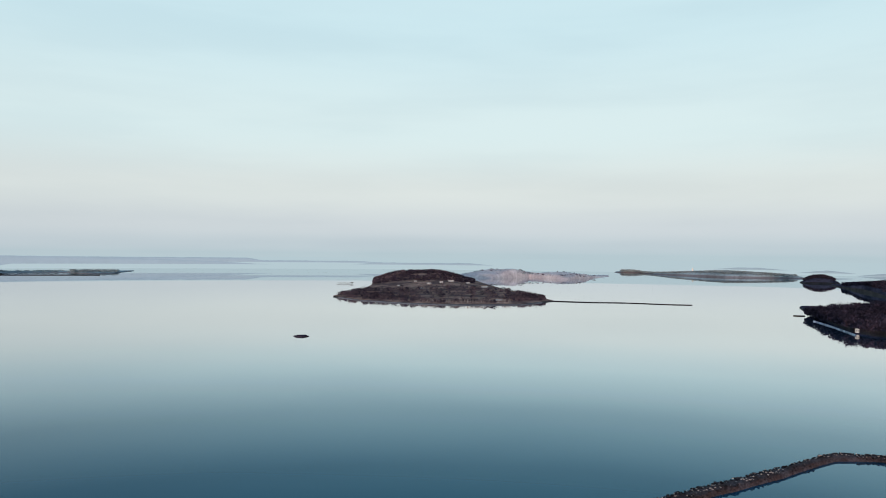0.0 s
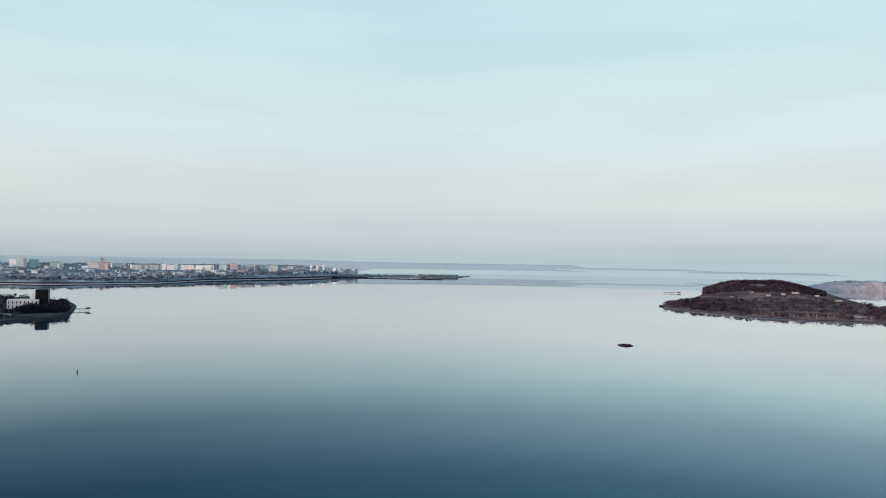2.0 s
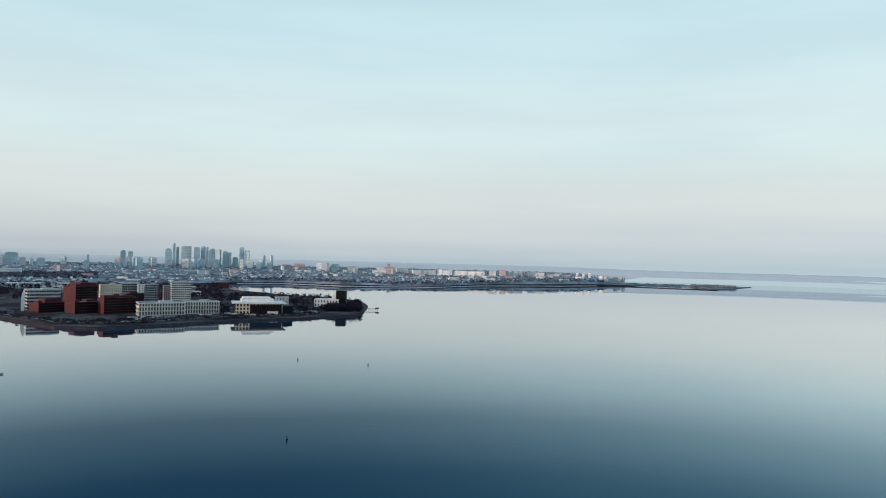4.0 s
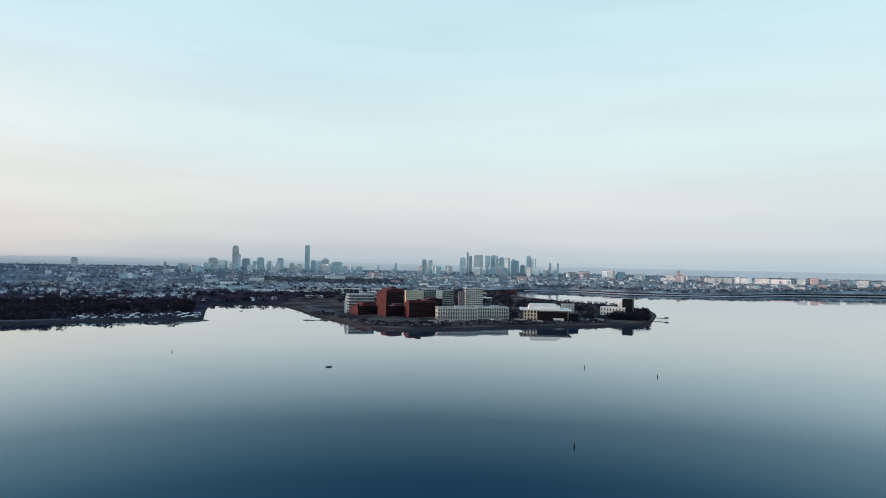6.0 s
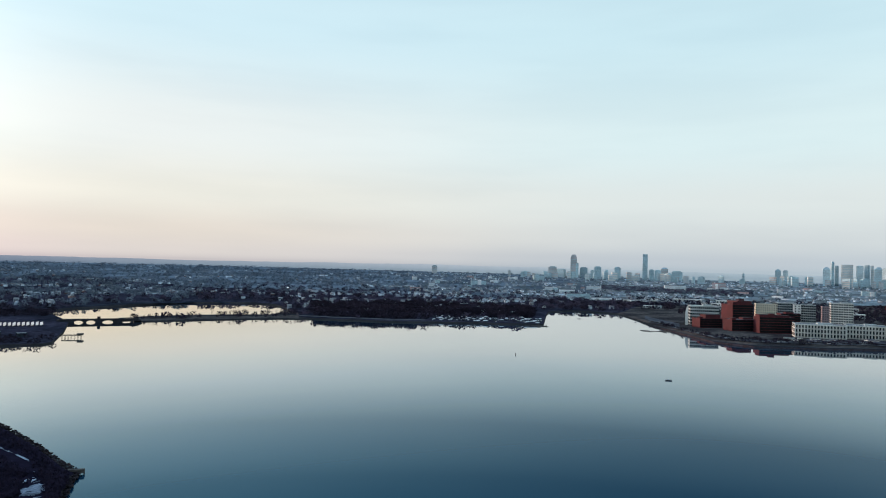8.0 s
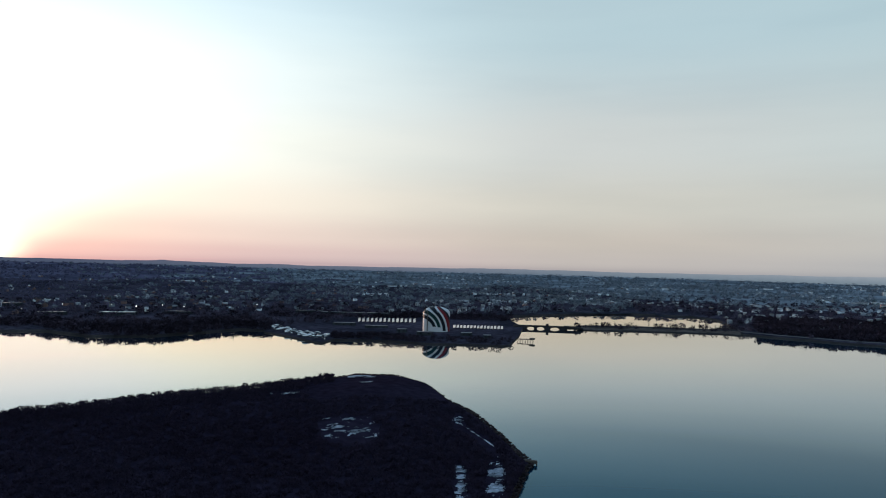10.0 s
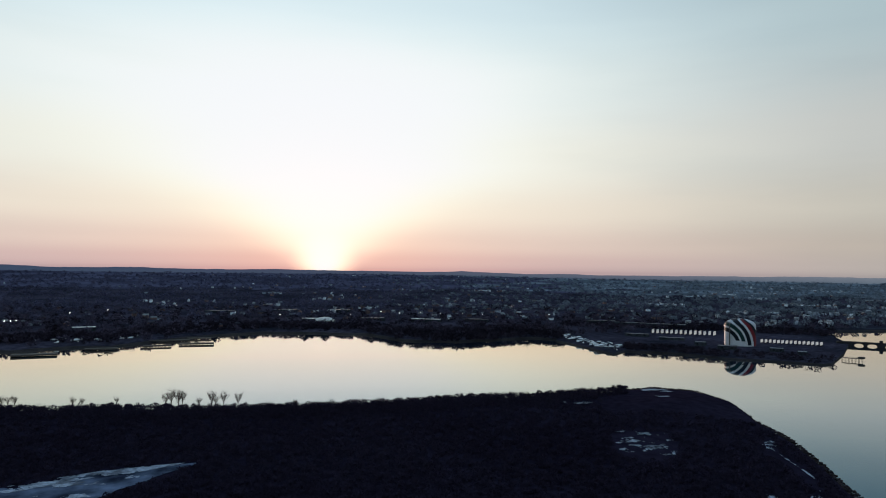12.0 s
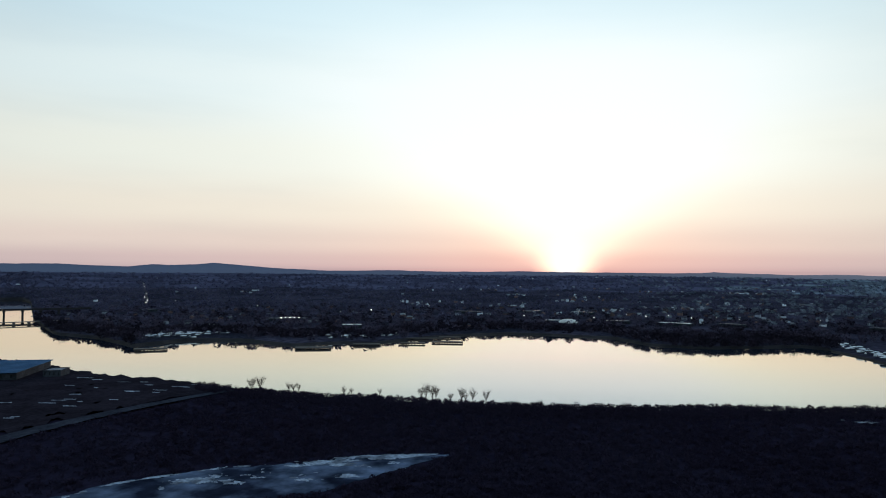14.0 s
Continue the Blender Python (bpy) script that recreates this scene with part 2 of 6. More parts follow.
# haze is painted into these far colours, darker ones towards the sunset
DUSKWOOD = material("dusk_haze_woods", (0.115, 0.115, 0.190), 1.0, grain=0.1, big=0.006, vary=0.25, second=(0.082, 0.082, 0.138), island=0.15, spec=0.0)
MIDWOOD = material("blue_haze_woods", (0.215, 0.262, 0.320), 1.0, grain=0.1, big=0.006, vary=0.3, second=(0.14, 0.17, 0.215), island=0.3, spec=0.0)
DUSKLAND = material("dusk_haze_ground", (0.115, 0.115, 0.185), 1.0, grain=0.05, big=0.004, vary=0.35, second=(0.066, 0.066, 0.108), spec=0.0)
MIDLAND = material("blue_haze_ground", (0.23, 0.28, 0.335), 1.0, grain=0.05, big=0.004, vary=0.35, second=(0.12, 0.145, 0.18), spec=0.0)
FARWOOD = material("pale_haze_woods", (0.23, 0.295, 0.33), 1.0, grain=0.1, big=0.01, vary=0.3, island=0.2, spec=0.0)
ISLEWOOD = material("brown_island_woods", (0.105, 0.080, 0.098), 1.0, grain=0.2, big=0.012, vary=0.35, second=(0.050, 0.042, 0.056), island=0.5, spec=0.0)
ISLEGRASS = material("dry_island_grass", (0.30, 0.20, 0.165), 1.0, grain=0.1, big=0.015, vary=0.4, second=(0.11, 0.080, 0.078), spec=0.0)
DARKWALL = material("dark_metal_cladding", (0.05, 0.06, 0.075), 0.9, grain=0.5, big=0.06, vary=0.3, spec=0.0)
CAR = material("car_paint", (0.30, 0.31, 0.33), 0.3, grain=0.5, vary=0.1, objects=0.9)
GRANITE = material("weathered_granite", (0.042, 0.041, 0.048), 0.9, grain=0.6, big=0.06, vary=0.3, spec=0.1)
FARSHORE = material("hazy_far_beach", (0.16, 0.16, 0.18), 1.0, grain=0.1, big=0.01, vary=0.3, spec=0.0)
BIRCH = material("pale_bare_trunks", (0.36, 0.30, 0.28), 0.9, grain=1.0, vary=0.3, island=0.3)


def haze_material():
    """The farthest ridges, with evening haze painted in as emission."""
    m = bpy.data.materials.new("hazy_distance")
    m.use_nodes = True
    nt = m.node_tree
    b = nt.nodes["Principled BSDF"]
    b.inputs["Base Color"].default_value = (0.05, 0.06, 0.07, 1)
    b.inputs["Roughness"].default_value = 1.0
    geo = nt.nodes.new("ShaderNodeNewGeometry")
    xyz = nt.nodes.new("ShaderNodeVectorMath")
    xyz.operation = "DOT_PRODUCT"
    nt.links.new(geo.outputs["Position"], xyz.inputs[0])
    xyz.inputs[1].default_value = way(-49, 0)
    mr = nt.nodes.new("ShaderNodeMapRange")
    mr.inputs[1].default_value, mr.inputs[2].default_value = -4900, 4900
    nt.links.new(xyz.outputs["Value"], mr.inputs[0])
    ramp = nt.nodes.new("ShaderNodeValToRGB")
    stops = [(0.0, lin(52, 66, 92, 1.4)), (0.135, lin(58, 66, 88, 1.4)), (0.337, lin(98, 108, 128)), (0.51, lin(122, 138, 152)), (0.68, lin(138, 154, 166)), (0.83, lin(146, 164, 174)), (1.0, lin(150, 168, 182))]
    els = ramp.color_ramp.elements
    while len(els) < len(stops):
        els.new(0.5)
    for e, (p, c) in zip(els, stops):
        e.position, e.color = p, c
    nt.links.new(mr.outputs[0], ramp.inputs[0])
    # the painted haze glow turns paler towards the crests
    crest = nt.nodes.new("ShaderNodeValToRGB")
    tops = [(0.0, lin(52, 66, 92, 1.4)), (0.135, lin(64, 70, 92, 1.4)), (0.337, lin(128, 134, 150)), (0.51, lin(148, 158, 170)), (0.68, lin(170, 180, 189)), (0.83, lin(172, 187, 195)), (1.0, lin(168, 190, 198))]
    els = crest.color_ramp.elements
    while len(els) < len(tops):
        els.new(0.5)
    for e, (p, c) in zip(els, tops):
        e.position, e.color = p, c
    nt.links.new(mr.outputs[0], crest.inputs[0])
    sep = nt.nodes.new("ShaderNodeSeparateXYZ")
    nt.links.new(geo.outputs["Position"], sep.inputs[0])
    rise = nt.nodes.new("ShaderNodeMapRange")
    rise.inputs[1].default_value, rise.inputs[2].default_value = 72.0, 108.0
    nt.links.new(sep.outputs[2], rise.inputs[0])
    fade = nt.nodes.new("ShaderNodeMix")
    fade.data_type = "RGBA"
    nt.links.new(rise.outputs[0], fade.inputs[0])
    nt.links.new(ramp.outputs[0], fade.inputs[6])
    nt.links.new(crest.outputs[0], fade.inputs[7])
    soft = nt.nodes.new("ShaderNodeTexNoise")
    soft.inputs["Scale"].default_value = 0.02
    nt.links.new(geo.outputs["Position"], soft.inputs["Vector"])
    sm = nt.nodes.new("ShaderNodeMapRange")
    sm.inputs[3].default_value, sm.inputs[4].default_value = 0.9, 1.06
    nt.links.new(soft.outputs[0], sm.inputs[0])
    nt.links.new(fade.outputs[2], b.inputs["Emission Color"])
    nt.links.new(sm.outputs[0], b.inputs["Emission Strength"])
    return m


HAZE = haze_material()
# emission alone gives this strip its hazy sea colour
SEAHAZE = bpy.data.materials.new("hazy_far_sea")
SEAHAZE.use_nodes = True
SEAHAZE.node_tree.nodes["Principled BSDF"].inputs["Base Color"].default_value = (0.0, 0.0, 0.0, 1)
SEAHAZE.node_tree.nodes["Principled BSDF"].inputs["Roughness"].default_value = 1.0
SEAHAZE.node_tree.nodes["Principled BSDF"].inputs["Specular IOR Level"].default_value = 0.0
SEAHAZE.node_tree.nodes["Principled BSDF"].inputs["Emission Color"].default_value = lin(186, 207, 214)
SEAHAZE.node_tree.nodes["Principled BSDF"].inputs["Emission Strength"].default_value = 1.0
BRUSH = material("bare_winter_woods", (0.046, 0.038, 0.058), 1.0, grain=0.25, big=0.01, vary=0.5, second=(0.026, 0.022, 0.034), island=0.5, spec=0.0)
THICKET = material("black_thicket", (0.035, 0.029, 0.052), 1.0, grain=0.2, big=0.006, vary=0.2, second=(0.029, 0.023, 0.042), island=0.1, spec=0.0)
PEAT = material("dark_point_ground", (0.027, 0.022, 0.040), 1.0, grain=0.15, big=0.01, vary=0.3, second=(0.020, 0.016, 0.030), bump=0.4, spec=0.0)
STREET = material("bare_street_trees", (0.099, 0.087, 0.132), 1.0, grain=0.15, big=0.008, vary=0.3, second=(0.066, 0.058, 0.090), island=0.2, spec=0.0)
TWIG = material("bare_twigs", (0.024, 0.019, 0.017), 0.95, grain=1.0, vary=0.3, island=0.3, spec=0.0)
ROCK = material("granite_boulders", (0.042, 0.035, 0.040), 0.95, spec=0.05, grain=0.8, vary=0.5, island=0.6, second=(0.030, 0.021, 0.022), big=0.15, bump=0.15)
SNOW = material("old_snow", (0.44, 0.50, 0.60), 0.9, spec=0.0, grain=0.6, big=0.12, vary=0.4, second=(0.16, 0.18, 0.22))
ICE = material("grey_creek_ice", (0.14, 0.18, 0.27), 0.6, grain=0.10, big=0.035, vary=0.5, second=(0.022, 0.028, 0.050), spec=0.0)
ASPHALT = material("asphalt", (0.030, 0.026, 0.036), 0.95, spec=0.0, grain=0.3, big=0.03, vary=0.3)
ROAD = material("pale_frosted_road", (0.048, 0.054, 0.074), 0.9, spec=0.0, grain=0.3, big=0.03, vary=0.3)
BRICK = material("red_brick", (0.078, 0.008, 0.013), 0.85, grain=1.2, big=0.06, vary=0.25, objects=0.1)
DARKBRICK = material("brown_brick", (0.036, 0.009, 0.014), 0.85, grain=1.2, big=0.06, vary=0.25)
CONCRETE = material("pale_concrete", (0.70, 0.69, 0.65), 0.8, grain=0.5, big=0.05, vary=0.18)
CREAM = material("cream_stone", (0.74, 0.66, 0.52), 0.8, grain=0.5, big=0.05, vary=0.15)
GREYWALL = material("grey_cladding", (0.46, 0.50, 0.51), 0.6, grain=0.5, big=0.05, vary=0.2, objects=0.15)
WHITE = material("white_paint", (0.80, 0.79, 0.76), 0.6, grain=0.8, big=0.08, vary=0.12)
BLACKGLASS = material("black_glass_wall", (0.010, 0.011, 0.013), 0.35, grain=0.3, vary=0.3, spec=0.08)
GLASS = material("dark_window_glass", (0.03, 0.038, 0.045), 0.12, grain=0.3, vary=0.3, objects=0.3)
ROOF = material("grey_flat_roof", (0.17, 0.18, 0.21), 0.8, grain=0.4, big=0.06, vary=0.3, objects=0.3)
STEEL = material("weathered_steel", (0.16, 0.15, 0.15), 0.55, 0.6, grain=2.0, vary=0.3)
WOOD = material("weathered_timber", (0.10, 0.085, 0.075), 0.85, grain=1.0, vary=0.4, bump=0.05)
GREEN = material("dark_green_paint", (0.010, 0.040, 0.044), 0.6, grain=0.6, vary=0.15, spec=0.1)
NAVY = material("blue_black_paint", (0.010, 0.014, 0.024), 0.6, grain=0.6, vary=0.15, spec=0.1)
RED = material("red_paint", (0.17, 0.016, 0.024), 0.6, grain=0.6, vary=0.15, spec=0.1)
# sky reflection is painted into the panels' pale base colour
PANEL = material("sky_pale_solar_glass", (0.52, 0.55, 0.60), 0.20, grain=0.6, vary=0.2, objects=0.2)
# tank white is greyed towards blue to imitate backlight
TANKWHITE = material("backlit_white_tank_paint", (0.56, 0.60, 0.66), 0.6, grain=0.8, big=0.08, vary=0.12)
WRAP = material("white_boat_wrap", (0.84, 0.88, 0.92), 0.45, grain=0.8, vary=0.08, objects=0.15)
HULL = material("dark_hull_paint", (0.05, 0.06, 0.09), 0.4, grain=0.8, vary=0.3, objects=0.6)
BLUEROOF = material("blue_metal_roof", (0.07, 0.15, 0.27), 0.7, 0.0, spec=0.0, grain=0.5, big=0.06, vary=0.2)
# house walls and roofs carry some blue haze in their colour
HOUSE_WALLS = [material("house_walls_white", (0.66, 0.73, 0.80), 0.8, vary=0.2, island=0.35), material("house_walls_grey", (0.28, 0.33, 0.40), 0.8, vary=0.2, island=0.4),
               material("house_walls_brick", (0.16, 0.10, 0.095), 0.85, vary=0.2, island=0.4), material("house_walls_tan", (0.34, 0.35, 0.37), 0.8, vary=0.2, island=0.35)]
HOUSE_ROOF = material("shingle_roof", (0.31, 0.345, 0.375), 0.8, vary=0.3, island=0.6)
# shaded copy of the shingle roof for houses seen against the sunset
BACKLIT_ROOF = material("backlit_shade_roof", (0.083, 0.083, 0.112), 0.9, vary=0.3, island=0.4, spec=0.0)
# tower colours are lightened and blued to imitate distance haze
TOWER_MATS = [material("hazed_blue_glass_tower", (0.56, 0.74, 0.80), 0.5, 0.1, grain=0.3, big=0.02, vary=0.25), material("hazed_pale_stone_tower", (0.74, 0.72, 0.69), 0.7, 0.0, grain=0.3, big=0.02, vary=0.2),
              material("hazed_slate_tower", (0.44, 0.60, 0.66), 0.5, 0.1, grain=0.3, big=0.02, vary=0.25), material("hazed_brown_tower", (0.56, 0.53, 0.53), 0.6, 0.0, grain=0.3, big=0.02, vary=0.25)]
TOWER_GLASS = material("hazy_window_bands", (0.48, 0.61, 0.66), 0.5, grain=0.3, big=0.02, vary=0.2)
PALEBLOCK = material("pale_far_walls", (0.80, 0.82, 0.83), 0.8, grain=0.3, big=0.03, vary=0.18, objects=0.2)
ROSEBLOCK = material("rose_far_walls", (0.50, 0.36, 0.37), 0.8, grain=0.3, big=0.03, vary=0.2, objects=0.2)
LIT = bpy.data.materials.new("lit_lamp")
LIT.use_nodes = True
LIT.node_tree.nodes["Principled BSDF"].inputs["Emission Color"].default_value = (1.0, 0.93, 0.8, 1)
LIT.node_tree.nodes["Principled BSDF"].inputs["Emission Strength"].default_value = 12.0

# ---- plan: places by angle to the left of +y (degrees) and distance (metres) ----
rng = np.random.default_rng(7)


def P(az, d, z=0.0):
    a = radians(az)
    return Vector((-d * math.sin(a), d * math.cos(a), z))


def table(az, rows):
    return float(np.interp(az, [r[0] for r in rows], [r[1] for r in rows]))


def sea_z(d):
    """The level of the sea."""
    return 0.0


def wobble(az, d, size):
    p = P(az, d)
    return noise.noise((p.x / size, p.y / size, 3.1)) + 0.5 * noise.noise((p.x / size * 2.7, p.y / size * 2.7, 9.7))


class Batch:
    """Many small shapes gathered into one mesh of triangles."""

    def __init__(self):
        self.v, self.f, self.m, self.n = [], [], [], 0

    def add(self, v, f, mat=0):
        self.v.append(v)
        self.f.append(f + self.n)
        self.m.append(np.full(len(f), mat) if np.isscalar(mat) else mat)
        self.n += len(v)

    def put(self, shape, at, scale=(1, 1, 1), turn=0.0, mat=None):
        v, f = shape[0] * np.array(scale), shape[1]
        c, s = math.cos(turn), math.sin(turn)
        v = np.stack([v[:, 0] * c - v[:, 1] * s + at[0], v[:, 0] * s + v[:, 1] * c + at[1], v[:, 2] + at[2]], 1)
        self.add(v, f, (shape[2] if len(shape) > 2 else 0) if mat is None else mat)

    def mesh(self, name, mats):
        me = bpy.data.meshes.new(name)
        if self.n:
            v, f, m = np.concatenate(self.v), np.concatenate(self.f), np.concatenate(self.m)
            me.vertices.add(len(v))
            me.vertices.foreach_set("co", v.astype(np.float32).ravel())
            me.loops.add(len(f) * 3)
            me.loops.foreach_set("vertex_index", f.astype(np.int32).ravel())
            me.polygons.add(len(f))
            me.polygons.foreach_set("loop_start", np.arange(0, len(f) * 3, 3, dtype=np.int32))
            me.polygons.foreach_set("material_index", m.astype(np.int32))
            me.update(calc_edges=True)
            me.validate()
        for mm in mats:
            me.materials.append(mm)
        return me


def tris(bm):
    bmesh.ops.triangulate(bm, faces=bm.faces)
    bm.verts.index_update()
    v = np.array([p.co[:] for p in bm.verts])
    f = np.array([[p.index for p in q.verts] for q in bm.faces])
    bm.free()
    return v, f


def box_bm(w, d, h, bevel=0.0, at=(0, 0, 0)):
    """A box that stands on z = 0, centred on x and y."""
    bm = bmesh.new()
    bmesh.ops.create_cube(bm, size=1)
    for v in bm.verts:
        v.co = Vector((v.co.x * w + at[0], v.co.y * d + at[1], (v.co.z + 0.5) * h + at[2]))
    if bevel:
        bmesh.ops.bevel(bm, geom=bm.edges, offset=bevel, segments=1, affect="EDGES")
    return bm


def join_bm(*bms):
    out = bmesh.new()
    for b in bms:
        me = bpy.data.meshes.new("tmp")
        b.to_mesh(me)
        b.free()
        out.from_mesh(me)
        bpy.data.meshes.remove(me)
    return out


def part(name, bm, mat, parent, label=""):
    """Links a bmesh or mesh as one part under a thing."""
    if isinstance(bm, bmesh.types.BMesh):
        me = bpy.data.meshes.new(name)
        bm.to_mesh(me)
        bm.free()
        me.materials.append(mat)
    else:
        me = bm
    ob = new(name, me)
    ob.parent = parent
    if label:
        ob["label"] = label
    return ob


def thing(name, az, d, z, label, category, turn=0.0, group="", kind=""):
    ob = new(name)
    ob.matrix_world = Matrix.Translation(P(az, d, z)) @ Euler((0, 0, radians(az + turn))).to_matrix().to_4x4()
    return tagged(ob, label, category, group, kind)


def single(name, mesh, label, category="", kind="", group=""):
    return tagged(new(name, mesh), label, category, group, kind)


# ---- the land, body by body ----
def land(name, a0, a1, near, far, height, mats, label, step=0.25, rows=24, ragged=8.0, bank=14.0, kind="structure", power=1.0, pick=None):
    """A patch of land between a near and a far shore, with banks that dip under the water."""
    n = max(4, int(abs(a1 - a0) / step))
    verts, faces, mi = [], [], []
    for i in range(n + 1):
        az = a0 + (a1 - a0) * i / n
        dn, df = near(az), far(az)
        r = ragged * min(1.0, (df - dn) / 60)
        dn += r * wobble(az, dn, 60.0)
        df = max(df + r * wobble(az, df, 60.0), dn + 1.0)
        for j in range(rows + 1):
            s = (j / rows) ** power
            inner = min(bank, 0.3 * (df - dn))
            if j <= 2:
                d = dn + inner * j / 2 * 0.5
            elif j >= rows - 1:
                d = df - inner * (rows - j) * 0.5
            else:
                d = dn + inner + (df - dn - 2 * inner) * ((j - 3) / (rows - 5)) ** power
            edge = min(d - dn, df - d)
            z = sea_z(d) + min(1.0, edge / max(inner, 0.1)) * 2.2 - 0.8
            z += height(az, d) * min(1.0, edge / (2.5 * bank))
            verts.append(P(az, d, z)[:])
    for i in range(n):
        for j in range(rows):
            a = i * (rows + 1) + j
            faces.append((a, a + rows + 1, a + rows + 2, a + 1))
            p = Vector(verts[a])
            mi.append(1 if (j < 3 or j > rows - 3) else pick(math.degrees(math.atan2(-p.x, p.y)), math.hypot(p.x, p.y)) if pick else 0)
    me = bpy.data.meshes.new(name)
    me.from_pydata(verts, [], faces)
    for m in mats:
        me.materials.append(m)
    me.polygons.foreach_set("material_index", mi)
    me.polygons.foreach_set("use_smooth", [True] * len(faces))
    me.update()
    return tagged(new(name, me), label, "land", kind=kind)


# the sea: one round sheet to the horizon
def make_water():
    n, rings = 192, [0, 60, 150, 300, 500, 800, 1200, 1800, 2500, 3200, 3800] + [3800 + 1150 * k / 12 for k in range(1, 13)]
    verts, faces = [(0, 0, 0)], []
    for r in rings[1:]:
        for k in range(n):
            verts.append(P(360 * k / n, r, sea_z(r))[:])
    for k in range(n):
        faces.append((0, 1 + k, 1 + (k + 1) % n))
    for i in range(len(rings) - 2):
        for k in range(n):
            a, b = 1 + i * n + k, 1 + i * n + (k + 1) % n
            faces.append((a, a + n, b + n, b))
    me = bpy.data.meshes.new("water")
    me.from_pydata(verts, [], faces)
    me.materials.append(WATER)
    me.polygons.foreach_set("use_smooth", [True] * len(faces))
    single("water", me, "calm blue-grey bay water mirroring the dusk sky", "water", "structure")


make_water()

MAIN_NEAR = [(-54.0, 4420), (-50, 4050), (-43, 3750), (-39.6, 3479), (-33, 3196), (-29.4, 2900), (-25.5, 2840), (-21.5, 2830), (-17, 2990), (-12.8, 2920), (-9, 2700),
             (4.5, 2100), (6, 1750), (7.4, 1785), (10, 1801), (11.9, 1720), (12.0, 1345), (15.2, 1337), (18.5, 1333), (24.6, 1320), (29.1, 1350), (32.0, 1385), (32.9, 1620),
             (34, 1800), (36, 1858), (40.7, 1855), (45.3, 1727), (49.8, 1609), (53.7, 1534), (62, 1400), (68.5, 1150), (71.3, 1193), (74.7, 1138), (77.9, 1099), (82, 1108),
             (84.9, 1208), (93.2, 1249), (99.2, 1175), (102, 1110), (104.3, 1060), (107, 1075), (110.6, 1050), (115, 1140), (118.7, 1165), (122.5, 1100), (125, 1255), (127.5, 1355), (128.1, 1450), (128.5, 1600), (129.0, 1740),
             (129.06, 2560), (129.7, 2880), (140, 2800), (150, 2400), (175, 1500)]
HORIZON = [(-54, -0.75), (-45, -0.75), (-20, -0.72), (0, -0.72), (15, -0.62), (30, -0.55), (40, -0.50), (66, -0.45), (77, -0.34), (88, -0.32), (102, -0.36), (111, -0.30), (131, -0.28), (175, -0.4)]


def main_near(az):
    return table(az, MAIN_NEAR)


def main_rise(az, d):
    """Flat by the shore, then a long climb to the horizon, with low hills on the way."""
    top = 113 + 4890 * math.tan(radians(table(az, HORIZON) - 0.03))
    t = min(1.0, max(0.0, (d - 2300) / 2590))
    up = top * t ** 1.25 - sea_z(d)
    p = P(az, d)
    hills = 9.0 * max(0.0, noise.noise((p.x / 420, p.y / 420, 1.7))) * (1 if d > 1900 else 0.3) * min(1.0, max(0.0, 4600 - d) / 500)
    return (max(2.0, up) + hills) * table(az, [(-45, 0.2), (-41, 1)]) + 1.0


def main_z(az, d):
    return sea_z(d) + 1.4 + main_rise(az, d) * min(1.0, (d - main_near(az)) / 35.0)


# beyond some 2 km the ground switches to the haze-painted colours
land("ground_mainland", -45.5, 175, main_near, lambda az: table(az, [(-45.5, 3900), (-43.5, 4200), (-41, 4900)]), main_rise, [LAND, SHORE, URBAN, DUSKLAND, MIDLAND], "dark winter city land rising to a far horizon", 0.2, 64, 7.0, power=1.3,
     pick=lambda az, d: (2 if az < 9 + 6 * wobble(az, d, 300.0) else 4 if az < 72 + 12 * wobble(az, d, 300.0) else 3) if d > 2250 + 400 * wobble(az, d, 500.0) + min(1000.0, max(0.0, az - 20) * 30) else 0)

COL_NEAR = [(-23.9, 1640), (-23.5, 1420), (-23.1, 1372), (-21.5, 1351), (-18.6, 1295), (-15, 1256), (-11, 1212), (-8.3, 1174), (-3.7, 1143), (-0.9, 1171), (1.44, 1294), (3.75, 1448), (6.3, 1760)]
COL_FAR = [(-23.9, 1660), (-23.4, 1800), (-21.5, 1962), (-17.3, 2092), (-13.3, 2347), (-12, 2790), (6.3, 2800)]
col_z = lambda az, d: 4.2
land("ground_campus_point", -23.9, 6.3, lambda az: table(az, COL_NEAR), lambda az: table(az, COL_FAR), lambda az, d: 2.8, [FLAT, SHORE],
     "flat brown campus peninsula with a stone sea wall", 0.12, 30, 3.0, 10.0)

TANK_NEAR = [(48.6, 1300), (48.9, 1150), (49.6, 1010), (50.2, 995), (56.5, 998), (60.5, 1031), (64.1, 1035), (65.0, 985), (66.5, 1039), (69.5, 1144)]
land("ground_tank_point", 48.6, 69.5, lambda az: table(az, TANK_NEAR), lambda az: table(az, [(48.6, 1330), (50, 1560), (69.5, 1600)]), lambda az, d: 1.6, [LAND, SHORE],
     "dark industrial point with a riprap edge", 0.15, 20, 4.0, 9.0)
land("ground_causeway", 32.0, 44.2, lambda az: table(az, [(32, 1360), (33.3, 1372), (40.7, 1330), (44.2, 1312)]), lambda az: table(az, [(32, 1640), (33.2, 1560), (34.2, 1484), (40.7, 1466), (45.4, 1412)]),
     lambda az, d: 1.2, [FLAT, SHORE], "low grassy causeway carrying a shore road", 0.15, 12, 4.0, 9.0)

